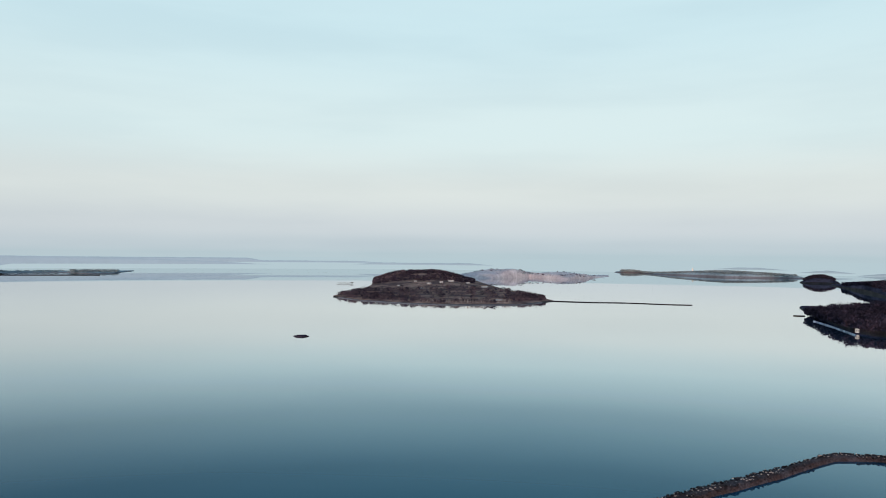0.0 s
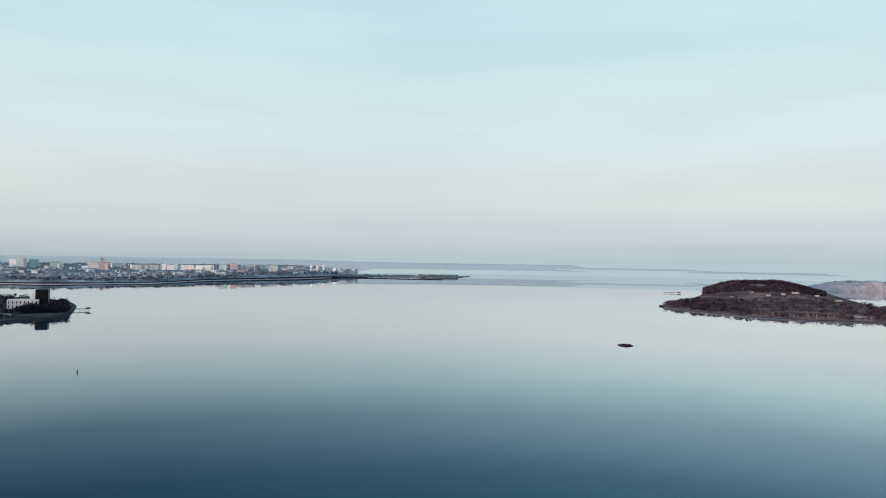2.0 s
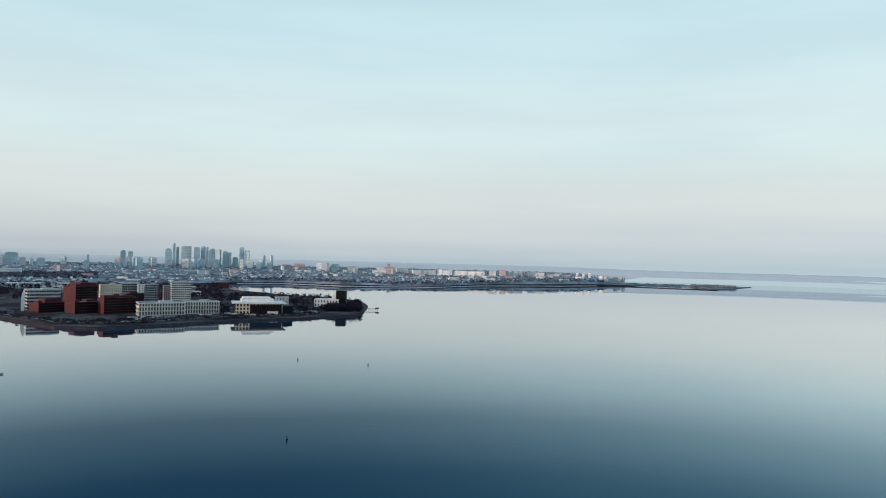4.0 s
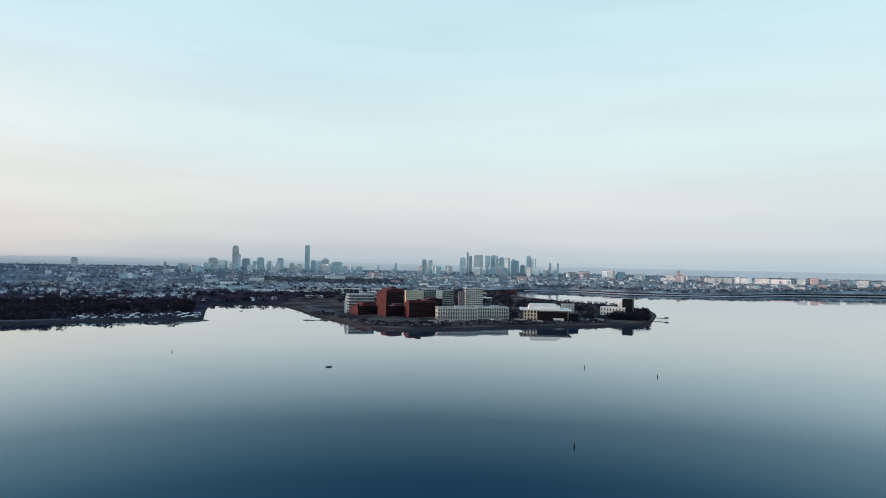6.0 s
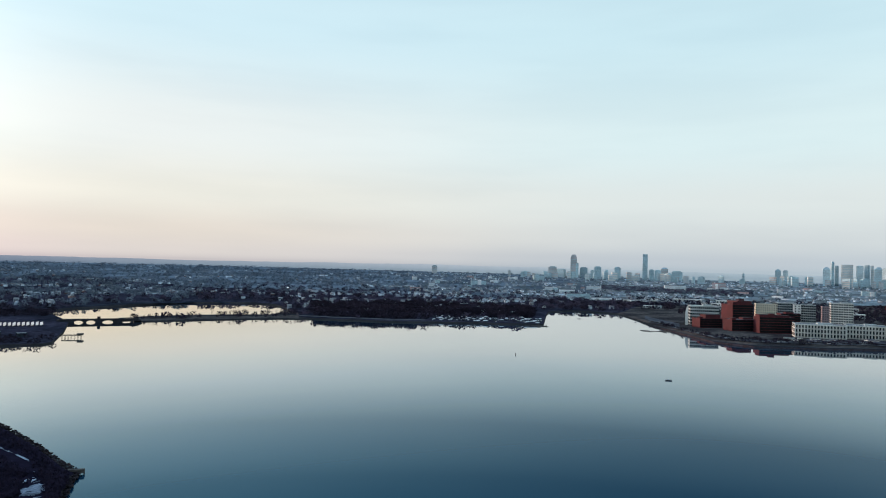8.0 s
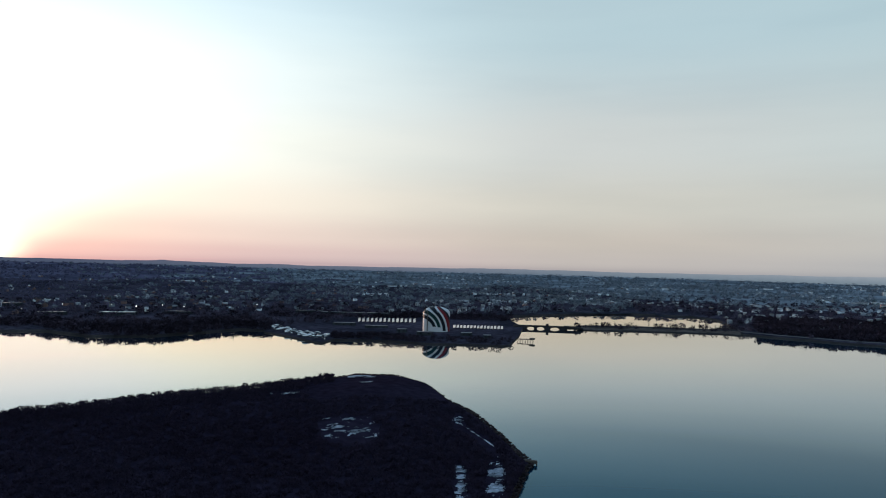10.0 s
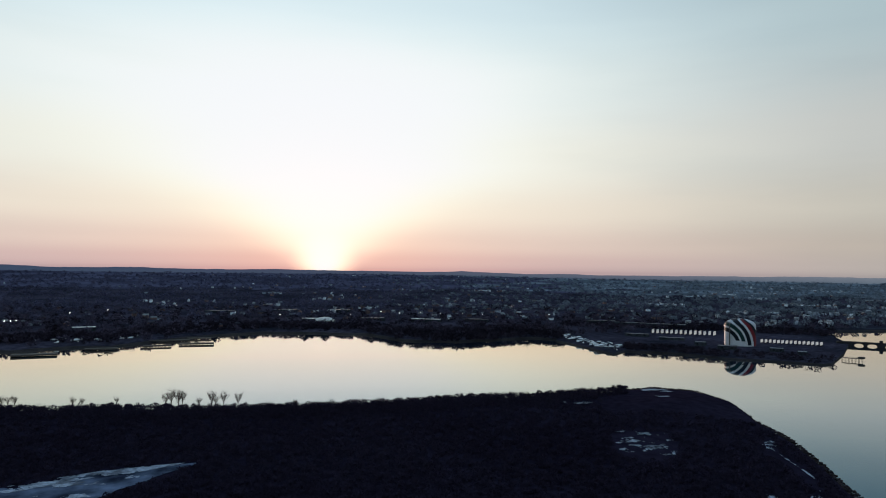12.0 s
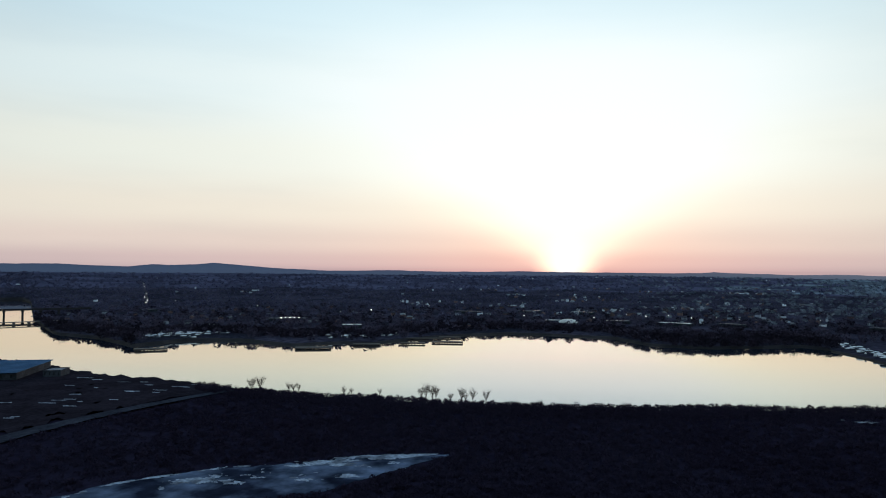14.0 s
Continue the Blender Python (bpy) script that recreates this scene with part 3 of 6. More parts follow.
FORE_FAR = [(47.7, 412), (48.6, 425), (50.4, 476), (52.2, 531), (54.7, 588), (56.4, 660), (58.9, 712), (62, 716), (66, 668), (76, 622), (84, 594), (93, 584), (102, 604), (111, 642), (115.8, 690),
            (123.4, 800), (126.4, 850), (131, 1000), (140, 1150), (190, 1600), (245, 1700)]
FORE_NEAR = [(47.7, 404), (48.1, 392), (49, 343), (50, 300), (54, 190), (60, 130), (90, 110), (200, 110), (245, 330)]


def fore_rise(az, d):
    p = P(az, d)
    mound = 7.0 * math.exp(-((az - 60) / 6.5) ** 2 - ((d - 610) / 75.0) ** 2)
    soft = 1.3 * noise.noise((p.x / 60, p.y / 60, 5.0))
    ice = 1.0 if 97 < az < 130 and 330 < d < 425 else 0.0
    return max(0.3, 1.2 + mound + soft) if not ice else 0.6


def fore_z(az, d):
    return 1.4 + fore_rise(az, d)


land("ground_wooded_point", 47.7, 245, lambda az: table(az, FORE_NEAR), lambda az: table(az, FORE_FAR), fore_rise, [PEAT, SHORE],
     "near-black brushy point of land with rough shore", 0.25, 40, 5.0, 12.0)

ISL_NEAR = [(-86.9, 1712), (-84.6, 1576), (-81.9, 1542), (-78.6, 1527), (-74.9, 1567), (-71.2, 1655), (-68.9, 1803)]
ISL_FAR = [(-86.9, 1722), (-85, 1950), (-83, 2200), (-80.8, 2700), (-80, 2950), (-72.4, 3050), (-72, 2440), (-71.2, 2160), (-70.2, 1990), (-68.9, 1835)]


def isl_rise(az, d):
    back = 35 * math.exp(-((az + 75.9) / 3.2) ** 4 - ((d - 2700) / 330.0) ** 2) + 12 * math.exp(-((az + 79.0) / 2.2) ** 2 - ((d - 2600) / 300.0) ** 2)
    front = 3.5 * math.exp(-((az + 80.5) / 4.0) ** 2 - ((d - 1950) / 260.0) ** 2)
    return 2.0 + (back + front) * (1 + 0.2 * wobble(az, d, 150.0))


land("ground_wooded_island", -86.9, -68.9, lambda az: table(az, ISL_NEAR), lambda az: table(az, ISL_FAR), isl_rise, [ISLEGRASS, SHORE],
     "long brown wooded island with a pale beach", 0.1, 36, 4.0, 12.0)
land("ground_sand_spit", -97.6, -86.6, lambda az: 1700 + 6 * math.sin(az), lambda az: 1700 + 6 * math.sin(az) + table(az, [(-97.6, 3), (-86.6, 16)]), lambda az, d: 0.2, [SHORE, SHORE],
     "thin dark gravel spit trailing from the island", 0.1, 8, 1.5, 3.0)


def hump(centre, wide, dist, deep, high, base=2.0):
    return lambda az, d: base + sum(h * math.exp(-(abs(az - c) / w) ** 2.8 - ((d - r) / p) ** 2) for c, w, r, p, h in zip(centre, wide, dist, deep, high))


def rough_hump(*rows):
    base = hump(*rows)
    return lambda az, d: base(az, d) * (1 + 0.3 * wobble(az, d, 140.0)) + 3.0 * wobble(az, d, 50.0)


def island(name, a0, a1, d, depth, rise, mats, label, near=None, ragged=4.0):
    mid, half = (a0 + a1) / 2, abs(a1 - a0) / 2
    shape = lambda az: math.sqrt(max(0.0, 1 - ((az - mid) / half) ** 2))
    lead = near or (lambda az: d)
    return land(name, a0, a1, lambda az: lead(az) + depth * 0.35 * (1 - shape(az)), lambda az: lead(az) + depth * (0.36 + 0.64 * shape(az)), rise, mats, label, 0.12, 34, ragged, 10.0)


island("ground_grassy_island", -91.3, -78.8, 3220, 600, rough_hump([-82.5, -87.6], [2.7, 2.4], [3480, 3480], [230, 210], [34, 25]), [TAN, TAN], "bare grassy twin-humped island",
       lambda az: table(az, [(-91.3, 3700), (-88, 3190), (-85, 3560), (-82, 3220), (-78.8, 3240)]))
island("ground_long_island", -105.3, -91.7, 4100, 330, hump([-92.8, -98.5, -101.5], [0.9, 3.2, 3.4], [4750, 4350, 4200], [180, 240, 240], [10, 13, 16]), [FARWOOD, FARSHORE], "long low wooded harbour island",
       lambda az: table(az, [(-105.3, 4080), (-100, 4030), (-95, 4430), (-93.8, 4700), (-91.7, 4740)]))
island("ground_island_head", -107.6, -105.0, 3380, 260, hump([-106.3], [0.9], [3500], [120], [26]), [LAND, SHORE], "round wooded island head")
island("ground_neck", -122.0, -107.0, 2500, 700, hump([-112], [4.0], [2750], [330], [26]), [LAND, SHORE], "dark wooded neck of land",
       lambda az: table(az, [(-122, 2200), (-110.3, 2330), (-107.1, 3000)]))
island("ground_wooded_head", -135.0, -105.0, 1150, 750, hump([-111.5, -124], [4.6, 8.0], [1480, 1500], [300, 330], [14, 18], 1.0), [LAND, SHORE], "near-black wooded headland",
       lambda az: table(az, [(-135, 1000), (-112, 1130), (-108.3, 1160), (-106.0, 1360), (-105.0, 1480)]))
land("ground_fort_point", -53.9, -43.5, lambda az: table(az, [(-53.9, 4330), (-52.5, 3850), (-51, 3780), (-49.5, 4000), (-43.5, 3950)]), lambda az: table(az, [(-53.9, 4345), (-52.5, 4350), (-49.5, 4350), (-43.5, 4300)]), lambda az, d: 1.6, [FARWOOD, FARSHORE],
     "low far point with an old fort", 0.1, 10, 4.0, 6.0)


def far_hills():
    """The last ridge at the horizon."""
    crest = [(-64, -0.94), (-60, -0.80), (-57, -0.62), (-52, -0.50), (-46, -0.38), (-38, -0.30), (-22, -0.22), (-8, -0.20), (3, -0.14), (12, -0.05), (18, -0.03), (25, -0.06), (40, -0.14), (50, -0.08), (60, -0.16), (66, -0.20), (74, -0.12), (76.2, -0.06), (77.3, 0.02), (78.6, -0.07),
             (84, -0.08), (92, -0.05), (98, -0.10), (103, -0.02), (108, -0.06), (111.5, 0.03), (114, 0.25), (116.8, 0.49), (118.2, 0.36), (120, 0.30), (121.3, 0.36), (123, 0.16), (125, 0.20), (128, 0.30), (131, 0.30), (140, 0.15), (175, -0.1)]
    verts, faces, mi = [], [], []

    def ribbon(a0, a1, d, low_el, high_el, mat, n, depth=40.0):
        """A far strip between two angles of height, with a sloping crest behind it."""
        first = len(verts)
        for i in range(n + 1):
            az = a0 + (a1 - a0) * i / n
            lo, hi = 113 + d * math.tan(radians(low_el(az))), 113 + d * math.tan(radians(high_el(az)))
            verts.extend([P(az, d, lo)[:], P(az, d + 6, lo + (hi - lo) * 0.6)[:], P(az, d + 16, hi)[:], P(az, d + depth, lo)[:]])
        for i in range(n):
            for j in range(3):
                a = first + i * 4 + j
                faces.append((a, a + 4, a + 5, a + 1))
                mi.append(mat)

    ground = math.degrees(math.atan(-112.8 / 4900))
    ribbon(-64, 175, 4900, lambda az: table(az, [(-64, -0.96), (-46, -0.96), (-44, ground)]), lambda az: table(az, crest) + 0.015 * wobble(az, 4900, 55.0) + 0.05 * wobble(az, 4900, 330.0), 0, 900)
    # an added strip for the far sea, its evening haze painted as glow
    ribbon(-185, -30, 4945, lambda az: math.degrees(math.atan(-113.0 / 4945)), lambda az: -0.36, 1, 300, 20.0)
    fade = lambda az, a0, a1: max(0.0, min(1.0, (az - a0) / 2.0, (a1 - az) / 2.0))
    rough = lambda az, k: 0.03 * wobble(az, 4900, 70.0 + k)
    ribbon(-64, -30, 4925, lambda az: -0.74, lambda az: -0.74 + fade(az, -64, -20) * (0.30 + rough(az, 1)), 0, 200, 14.0)
    ribbon(-73, -58, 4928, lambda az: -0.78, lambda az: -0.78 + fade(az, -73, -58) * (0.13 + rough(az, 9)), 0, 120, 12.0)
    ribbon(-82, -70.5, 4926, lambda az: -0.92, lambda az: -0.92 + fade(az, -82, -70.5) * (0.16 + rough(az, 5)), 0, 100, 12.0)
    ribbon(-108.6, -104.9, 4926, lambda az: -1.14, lambda az: -1.14 + fade(az, -108.6, -104.9) * (0.22 + rough(az, 3)), 0, 60, 12.0)
    ribbon(-104.3, -99.0, 4924, lambda az: -0.98, lambda az: -0.98 + fade(az, -104.3, -99.0) * (0.16 + rough(az, 2)), 0, 60, 12.0)
    ribbon(-113, -108.6, 4922, lambda az: -1.30, lambda az: -1.30 + fade(az, -113, -108.6) * (0.24 + rough(az, 7)), 0, 60, 12.0)
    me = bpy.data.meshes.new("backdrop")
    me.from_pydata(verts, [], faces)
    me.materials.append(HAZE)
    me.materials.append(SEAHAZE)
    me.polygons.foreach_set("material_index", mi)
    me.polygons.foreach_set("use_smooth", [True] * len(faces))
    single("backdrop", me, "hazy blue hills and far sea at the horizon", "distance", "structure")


far_hills()


# ---- shapes for woods and houses ----
def clump_shape(seed, squash=0.75):
    r = np.random.default_rng(seed)
    bm = bmesh.new()
    bmesh.ops.create_icosphere(bm, subdivisions=1, radius=0.5)
    for v in bm.verts:
        v.co = Vector((v.co.x, v.co.y, v.co.z * squash + 0.42)) * float(r.uniform(0.65, 1.3))
    return tris(bm)


def stick(a, b, ra, rb, sides=3):
    a, b = Vector(a), Vector(b)
    q = (b - a).to_track_quat("Z", "Y").to_matrix()
    v = [(p + q @ Vector((math.cos(2 * math.pi * k / sides) * r, math.sin(2 * math.pi * k / sides) * r, 0)))[:] for p, r in ((a, ra), (b, rb)) for k in range(sides)]
    f = []
    for k in range(sides):
        l = (k + 1) % sides
        f += [(k, l, sides + l), (k, sides + l, sides + k)]
    return np.array(v), np.array(f)


def bare_tree_shape(seed, limbs=7, twigs=4, spread=0.34):
    """A unit-high leafless tree: trunk, limbs and twigs. Returns trunk and crown apart."""
    r = np.random.default_rng(seed)
    trunk, crown = Batch(), Batch()
    trunk.add(*stick((0, 0, -0.03), (r.uniform(-0.02, 0.02), r.uniform(-0.02, 0.02), 0.45), 0.022, 0.012, 5))
    for k in range(limbs):
        z0, a = r.uniform(0.08, 0.42), 2 * math.pi * k / limbs + r.uniform(-0.4, 0.4)
        end = np.array([math.cos(a) * spread * r.uniform(0.5, 1), math.sin(a) * spread * r.uniform(0.5, 1), r.uniform(0.62, 1.0)])
        crown.add(*stick((0, 0, z0), end, 0.010, 0.004))
        for _ in range(twigs):
            s = r.uniform(0.35, 0.95)
            p = np.array([0, 0, z0]) * (1 - s) + end * s
            crown.add(*stick(p, p + np.array([r.uniform(-0.16, 0.16), r.uniform(-0.16, 0.16), r.uniform(0.05, 0.2)]), 0.006, 0.003))
    return trunk, crown


def merged(*batches):
    b = Batch()
    for o in batches:
        b.add(np.concatenate(o.v), np.concatenate(o.f))
    return np.concatenate(b.v), np.concatenate(b.f)


def scrub_shape(seed, n=34, high=1.0):
    """A ragged leafless bush: a rounded mass of thin twig slivers with gaps between."""
    r = np.random.default_rng(seed)
    v, f = [], []
    for k in range(n):
        z = r.uniform(0.0, 0.86) * high
        rad = 0.5 * math.sqrt(max(0.04, 1 - ((z - 0.36) / 0.58) ** 2)) * math.sqrt(r.uniform(0.05, 1.0))
        a = r.uniform(0, 6.28)
        c = np.array([rad * math.cos(a), rad * math.sin(a), z])
        lean = np.array([r.normal(0, 0.05) + 0.07 * math.cos(a), r.normal(0, 0.05) + 0.07 * math.sin(a), r.uniform(0.12, 0.24)])
        wide = np.array([r.normal(0, 1), r.normal(0, 1), r.normal(0, 0.25)])
        wide *= r.uniform(0.07, 0.15) / np.linalg.norm(wide)
        v += [c - lean * 0.5 - wide, c - lean * 0.4 + wide, c + lean]
        f.append((3 * k, 3 * k + 1, 3 * k + 2))
    return np.array(v), np.array(f)


STONES = [clump_shape(k) for k in range(6)]
CLUMPS = [scrub_shape(40 + k) for k in range(8)]
TREES = [merged(*bare_tree_shape(20 + k)) for k in range(5)]


def house_shape():
    v = [(-.5, -.5, -.4), (.5, -.5, -.4), (.5, .5, -.4), (-.5, .5, -.4), (-.5, -.5, .62), (.5, -.5, .62), (.5, .5, .62), (-.5, .5, .62), (-.5, 0, 1), (.5, 0, 1)]
    f = [(0, 1, 5), (0, 5, 4), (1, 2, 6), (1, 6, 5), (2, 3, 7), (2, 7, 6), (3, 0, 4), (3, 4, 7), (4, 8, 7), (5, 6, 9), (4, 5, 9), (4, 9, 8), (6, 7, 8), (6, 8, 9)]
    return np.array(v), np.array(f), np.array([0] * 10 + [4] * 4)


HOUSE = house_shape()


def wood(name, label, count, place, high, mats=(BRUSH,), trees=0.0, wide=1.5, category="woods", far=None):
    """A belt of woods, one mass of crowns and bare trees. place(rng) gives angle, distance and ground height, or None."""
    b = Batch()
    for _ in range(count):
        got = place()
        if got is None:
            continue
        az, d, z = got
        h = rng.uniform(*high)
        if rng.uniform() < trees:
            b.put(TREES[rng.integers(5)], P(az, d, z), (h * 1.15, h * 1.15, h * 1.25), rng.uniform(0, 6.28))
        else:
            w = h * wide * rng.uniform(0.6, 1.2)
            # far crowns get haze-painted materials by distance and bearing
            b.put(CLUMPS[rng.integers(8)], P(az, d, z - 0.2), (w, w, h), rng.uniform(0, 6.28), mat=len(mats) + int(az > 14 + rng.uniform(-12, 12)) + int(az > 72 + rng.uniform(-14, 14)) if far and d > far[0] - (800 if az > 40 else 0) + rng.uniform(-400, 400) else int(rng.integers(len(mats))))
    return single(name, b.mesh(name, list(mats) + (list(far[1:]) if far else [])), label, category, "stuff")


def belt(a0, a1, near, far, zf, gap=None):
    def place():
        az = rng.uniform(a0, a1)
        n, f = near(az), far(az)
        d = n + (f - n) * rng.uniform()
        if gap and gap(az, d):
            return None
        return az, d, zf(az, d)
    return place


# ---- the campus ----
def window_mesh(w, h, glass=GLASS):
    """A dark pane in a shallow frame, its back on y = 0."""
    bm = join_bm(box_bm(w, 0.16, h, 0, (0, -0.08, 0)))
    me = bpy.data.meshes.new("window")
    bm.to_mesh(me)
    bm.free()
    me.materials.append(glass)
    return me


def building(name, az, d, z, w, h, depth, wall, label, storeys=4, bays=10, turn=0.0, glazed=0.55, roof=ROOF, parapet=0.9, plant=True, group="campus buildings", side_bays=4, tall=0.55, glass=GLASS):
    t = thing(name, az, d, z, label, "building", turn, group)
    body = part("body", box_bm(w, depth, h + 1.0, 0.0, (0, 0, -1.0)), wall, t)
    rim = join_bm(box_bm(w + 0.5, 0.5, parapet, 0, (0, -depth / 2, h)), box_bm(w + 0.5, 0.5, parapet, 0, (0, depth / 2, h)),
                  box_bm(0.5, depth - 0.5, parapet, 0, (-w / 2, 0, h)), box_bm(0.5, depth - 0.5, parapet, 0, (w / 2, 0, h)))
    part("parapet", rim, wall, t)
    part("roof", box_bm(w - 0.6, depth - 0.6, 0.3, 0, (0, 0, h)), roof, t)
    if plant:
        part("roof_plant", box_bm(w * 0.3, depth * 0.4, 2.6, 0.1, (w * 0.12, 0, h + 0.3)), GREYWALL, t)
    sh = h / storeys
    me = window_mesh(w / bays * glazed, sh * tall, glass)
    for s in range(storeys):
        for k in range(bays):
            ob = part("window", me, None, body)
            ob.location = ((k + 0.5) / bays * w - w / 2, -depth / 2, s * sh + sh * 0.25)
    if side_bays:
        me2 = window_mesh(depth / side_bays * glazed, sh * tall, glass)
        for s in range(storeys):
            for k in range(side_bays):
                for sx in (-1, 1):
                    ob = part("window", me2, None, body)
                    ob.location = (sx * w / 2, (k + 0.5) / side_bays * depth - depth / 2, s * sh + sh * 0.25)
                    ob.rotation_euler = (0, 0, math.pi / 2 * sx)
    return t


def campus():
    g = 4.2
    def brick_block(name, az, d, w, h, depth, label, storeys, bays, turn=33, steps=()):
        """A brick hall with window bands on its long front, blank ends and stepped roof blocks."""
        # black window bands are enlarged to put shade on the front
        t = building(name, az, d, g, w, h, depth, BRICK, label, storeys, bays, turn, 0.97, plant=False, side_bays=0, tall=0.8, glass=BLACKGLASS)
        for x, y, sw, sd, sh in steps:
            block = part("roof_block", box_bm(sw, sd, sh, 0.15, (x, y, h + 0.3)), BRICK, t)
            part("cap", box_bm(sw + 0.6, sd + 0.6, 0.5, 0, (x, y, h + 0.3 + sh)), DARKBRICK, block)
        return t
    brick_block("science_hall", -2.5, 1562, 44, 40, 44, "tall stepped red brick campus hall", 8, 7, 30, ((5, 0, 32, 38, 7.5), (-15, -14, 9, 9, 5.0), (10, 6, 12, 10, 10.5)))
    brick_block("brick_hall", -0.4, 1432, 46, 17, 30, "low red brick hall with dark window bands", 4, 6, 30, ((7, 2, 30, 22, 7.0), (-18, -6, 7, 8, 3.0)))
    brick_block("brick_hall", -2.75, 1398, 50, 20, 32, "red brick hall with dark window bands beside the sea wall", 4, 7, 30, ((-19, -8, 8, 9, 3.5), (12, 4, 18, 14, 3.5)))
    brick_block("brick_hall", -5.05, 1385, 62, 28, 26, "long red brick hall with a stepped top", 6, 10, 24, ((-20, 2, 18, 18, 4.0), (-8, -6, 9, 8, 6.0), (14, 4, 24, 14, 3.0)))
    brick_block("brick_hall", -6.0, 1450, 34, 32, 24, "red brick hall behind the long hall", 7, 6, 20, ((0, 0, 14, 12, 2.5),))
    building("glass_centre", -0.1, 1505, g, 54, 37, 40, GREYWALL, "pale glass campus centre", 6, 14, 8, 0.85, roof=CONCRETE)
    t = thing("curved_fin_wall", 1.05, 1470, g, "white curved concrete end wall", "wall", 0, "campus buildings")
    bm = bmesh.new()
    cols = []
    for k in range(13):
        a = k / 12
        x, hh = -9 + 14 * a, 38 * math.sqrt(1 - (1 - a) ** 2 * 0.6)
        cols.append([bm.verts.new((x * 0.4, -4 + dy, zz)) for dy in (0, 8) for zz in (-1, hh)])
    for p, q in zip(cols, cols[1:]):
        for i, j in ((0, 1), (1, 3), (3, 2), (2, 0)):
            bm.faces.new((p[i], q[i], q[j], p[j]))
    bm.faces.new((cols[0][0], cols[0][1], cols[0][3], cols[0][2]))
    bm.faces.new((cols[-1][0], cols[-1][2], cols[-1][3], cols[-1][1]))
    bmesh.ops.recalc_face_normals(bm, faces=bm.faces)
    part("fin", bm, WHITE, t)
    building("cream_hall", -4.48, 1650, g, 42, 40, 35, CREAM, "cream stone residence hall", 8, 10, 5, 0.35)
    building("grey_hall", -5.85, 1710, g, 38, 41, 30, GREYWALL, "grey-green glazed residence hall", 8, 10, 5, 0.8, tall=0.7)
    building("stair_core", -6.55, 1640, g, 13, 41, 16, WHITE, "narrow white stair core of a residence hall", 8, 2, 5, 0.3, plant=False, side_bays=0)
    building("grey_hall", -7.28, 1660, g, 26, 41, 30, GREYWALL, "grey-green glazed residence hall", 8, 7, 5, 0.8, tall=0.7)
    building("residence_tower", -9.36, 1640, g, 40, 48, 30, CONCRETE, "pale grey residence tower with window bands", 10, 9, 8, 0.75)
    building("brick_block", -8.34, 1700, g, 13, 37, 20, ROSEBLOCK, "narrow rose brick block", 8, 3, 8, 0.4, plant=False)
    building("brick_block", -12.47, 2480, g, 40, 16, 30, BRICK, "far red brick block", 4, 8, 0, 0.4, plant=False)
    # the long white colonnaded hall, two wings
    for az, d, w in ((-7.95, 1344, 76), (-10.85, 1378, 60)):
        t = building("colonnade_hall", az, d, g, w, 22, 38, CONCRETE, "long white colonnaded concrete hall", 3, int(w / 4.6), 9, 0.5, roof=ROOF, tall=0.72, side_bays=5)
        me = bpy.data.meshes.new("column")
        bm = box_bm(1.1, 1.1, 21, 0.12)
        bm.to_mesh(me)
        bm.free()
        me.materials.append(CONCRETE)
        n = int(w / 4.6)
        for k in range(n + 1):
            ob = part("column", me, None, t)
            ob.location = (k / n * w - w / 2, -19 - 1.6, 0)
        part("cornice", box_bm(w + 3, 3.4, 1.6, 0.15, (0, -19 - 1.2, 21.0)), CONCRETE, t)
    # the institute with the wide flat roof
    t = building("institute", -15.2, 1372, g, 84, 20, 60, CREAM, "cream stone institute under a wide flat white roof", 3, 14, 4, 0.55, roof=WHITE, parapet=0.3, plant=False, tall=0.7)
    part("overhanging_roof", box_bm(98, 74, 1.4, 0.2, (0, 0, 20.4)), WHITE, t)
    part("upper_storey", box_bm(60, 40, 6.0, 0.3, (-2, 4, 21.8)), WHITE, t)
    part("upper_roof", box_bm(52, 34, 3.4, 1.2, (-4, 4, 27.8)), WHITE, t)
    # black panel stands in for the shade of the arcade recess
    part("arcade_glass", box_bm(58, 1.2, 17.0, 0.1, (12, -30.4, 1)), BLACKGLASS, t)
    for k in range(15):
        part("mullion", box_bm(0.9, 0.9, 17.0, 0, (-16 + k * 4.0, -31.6, 1)), DARKBRICK, t)
    part("entrance_wall", box_bm(20, 1.6, 6.0, 0.1, (24, -32.2, 0)), WHITE, t)
    part("annex", box_bm(20, 24, 15.0, 0.2, (52, -10, 0)), NAVY, t)
    building("store_block", -17.0, 1470, g, 26, 26, 26, GREYWALL, "plain grey store block", 4, 4, 4, 0.2, plant=False)
    # the library: black glass cube over a low white hall
    t = building("library", -20.6, 1580, g, 52, 16, 40, WHITE, "low white library wing", 2, 8, -6, 0.35, roof=WHITE, plant=False)
    t = thing("glass_pavilion", -21.75, 1590, g, "black glass cube pavilion by the water", "building", -8, "campus buildings")
    part("glass_cube", box_bm(22.5, 24, 36, 1.2), BLACKGLASS, t)
    for k in range(1, 6):
        part("glazing_bar", box_bm(0.35, 0.2, 34, 0, (-11.25 + k * 3.75, -12.05, 1)), NAVY, t)
    part("podium", box_bm(34, 34, 4.0, 0.2, (0, 0, -0.5)), WHITE, t)
    part("drum", box_bm(16, 18, 30, 1.5, (-14, 8, 0)), WHITE, t)
    # sea wall, pier and small sheds
    for k in range(24):
        az = rng.uniform(-20, -6)
        d = table(az, COL_NEAR) + rng.uniform(70, 130)
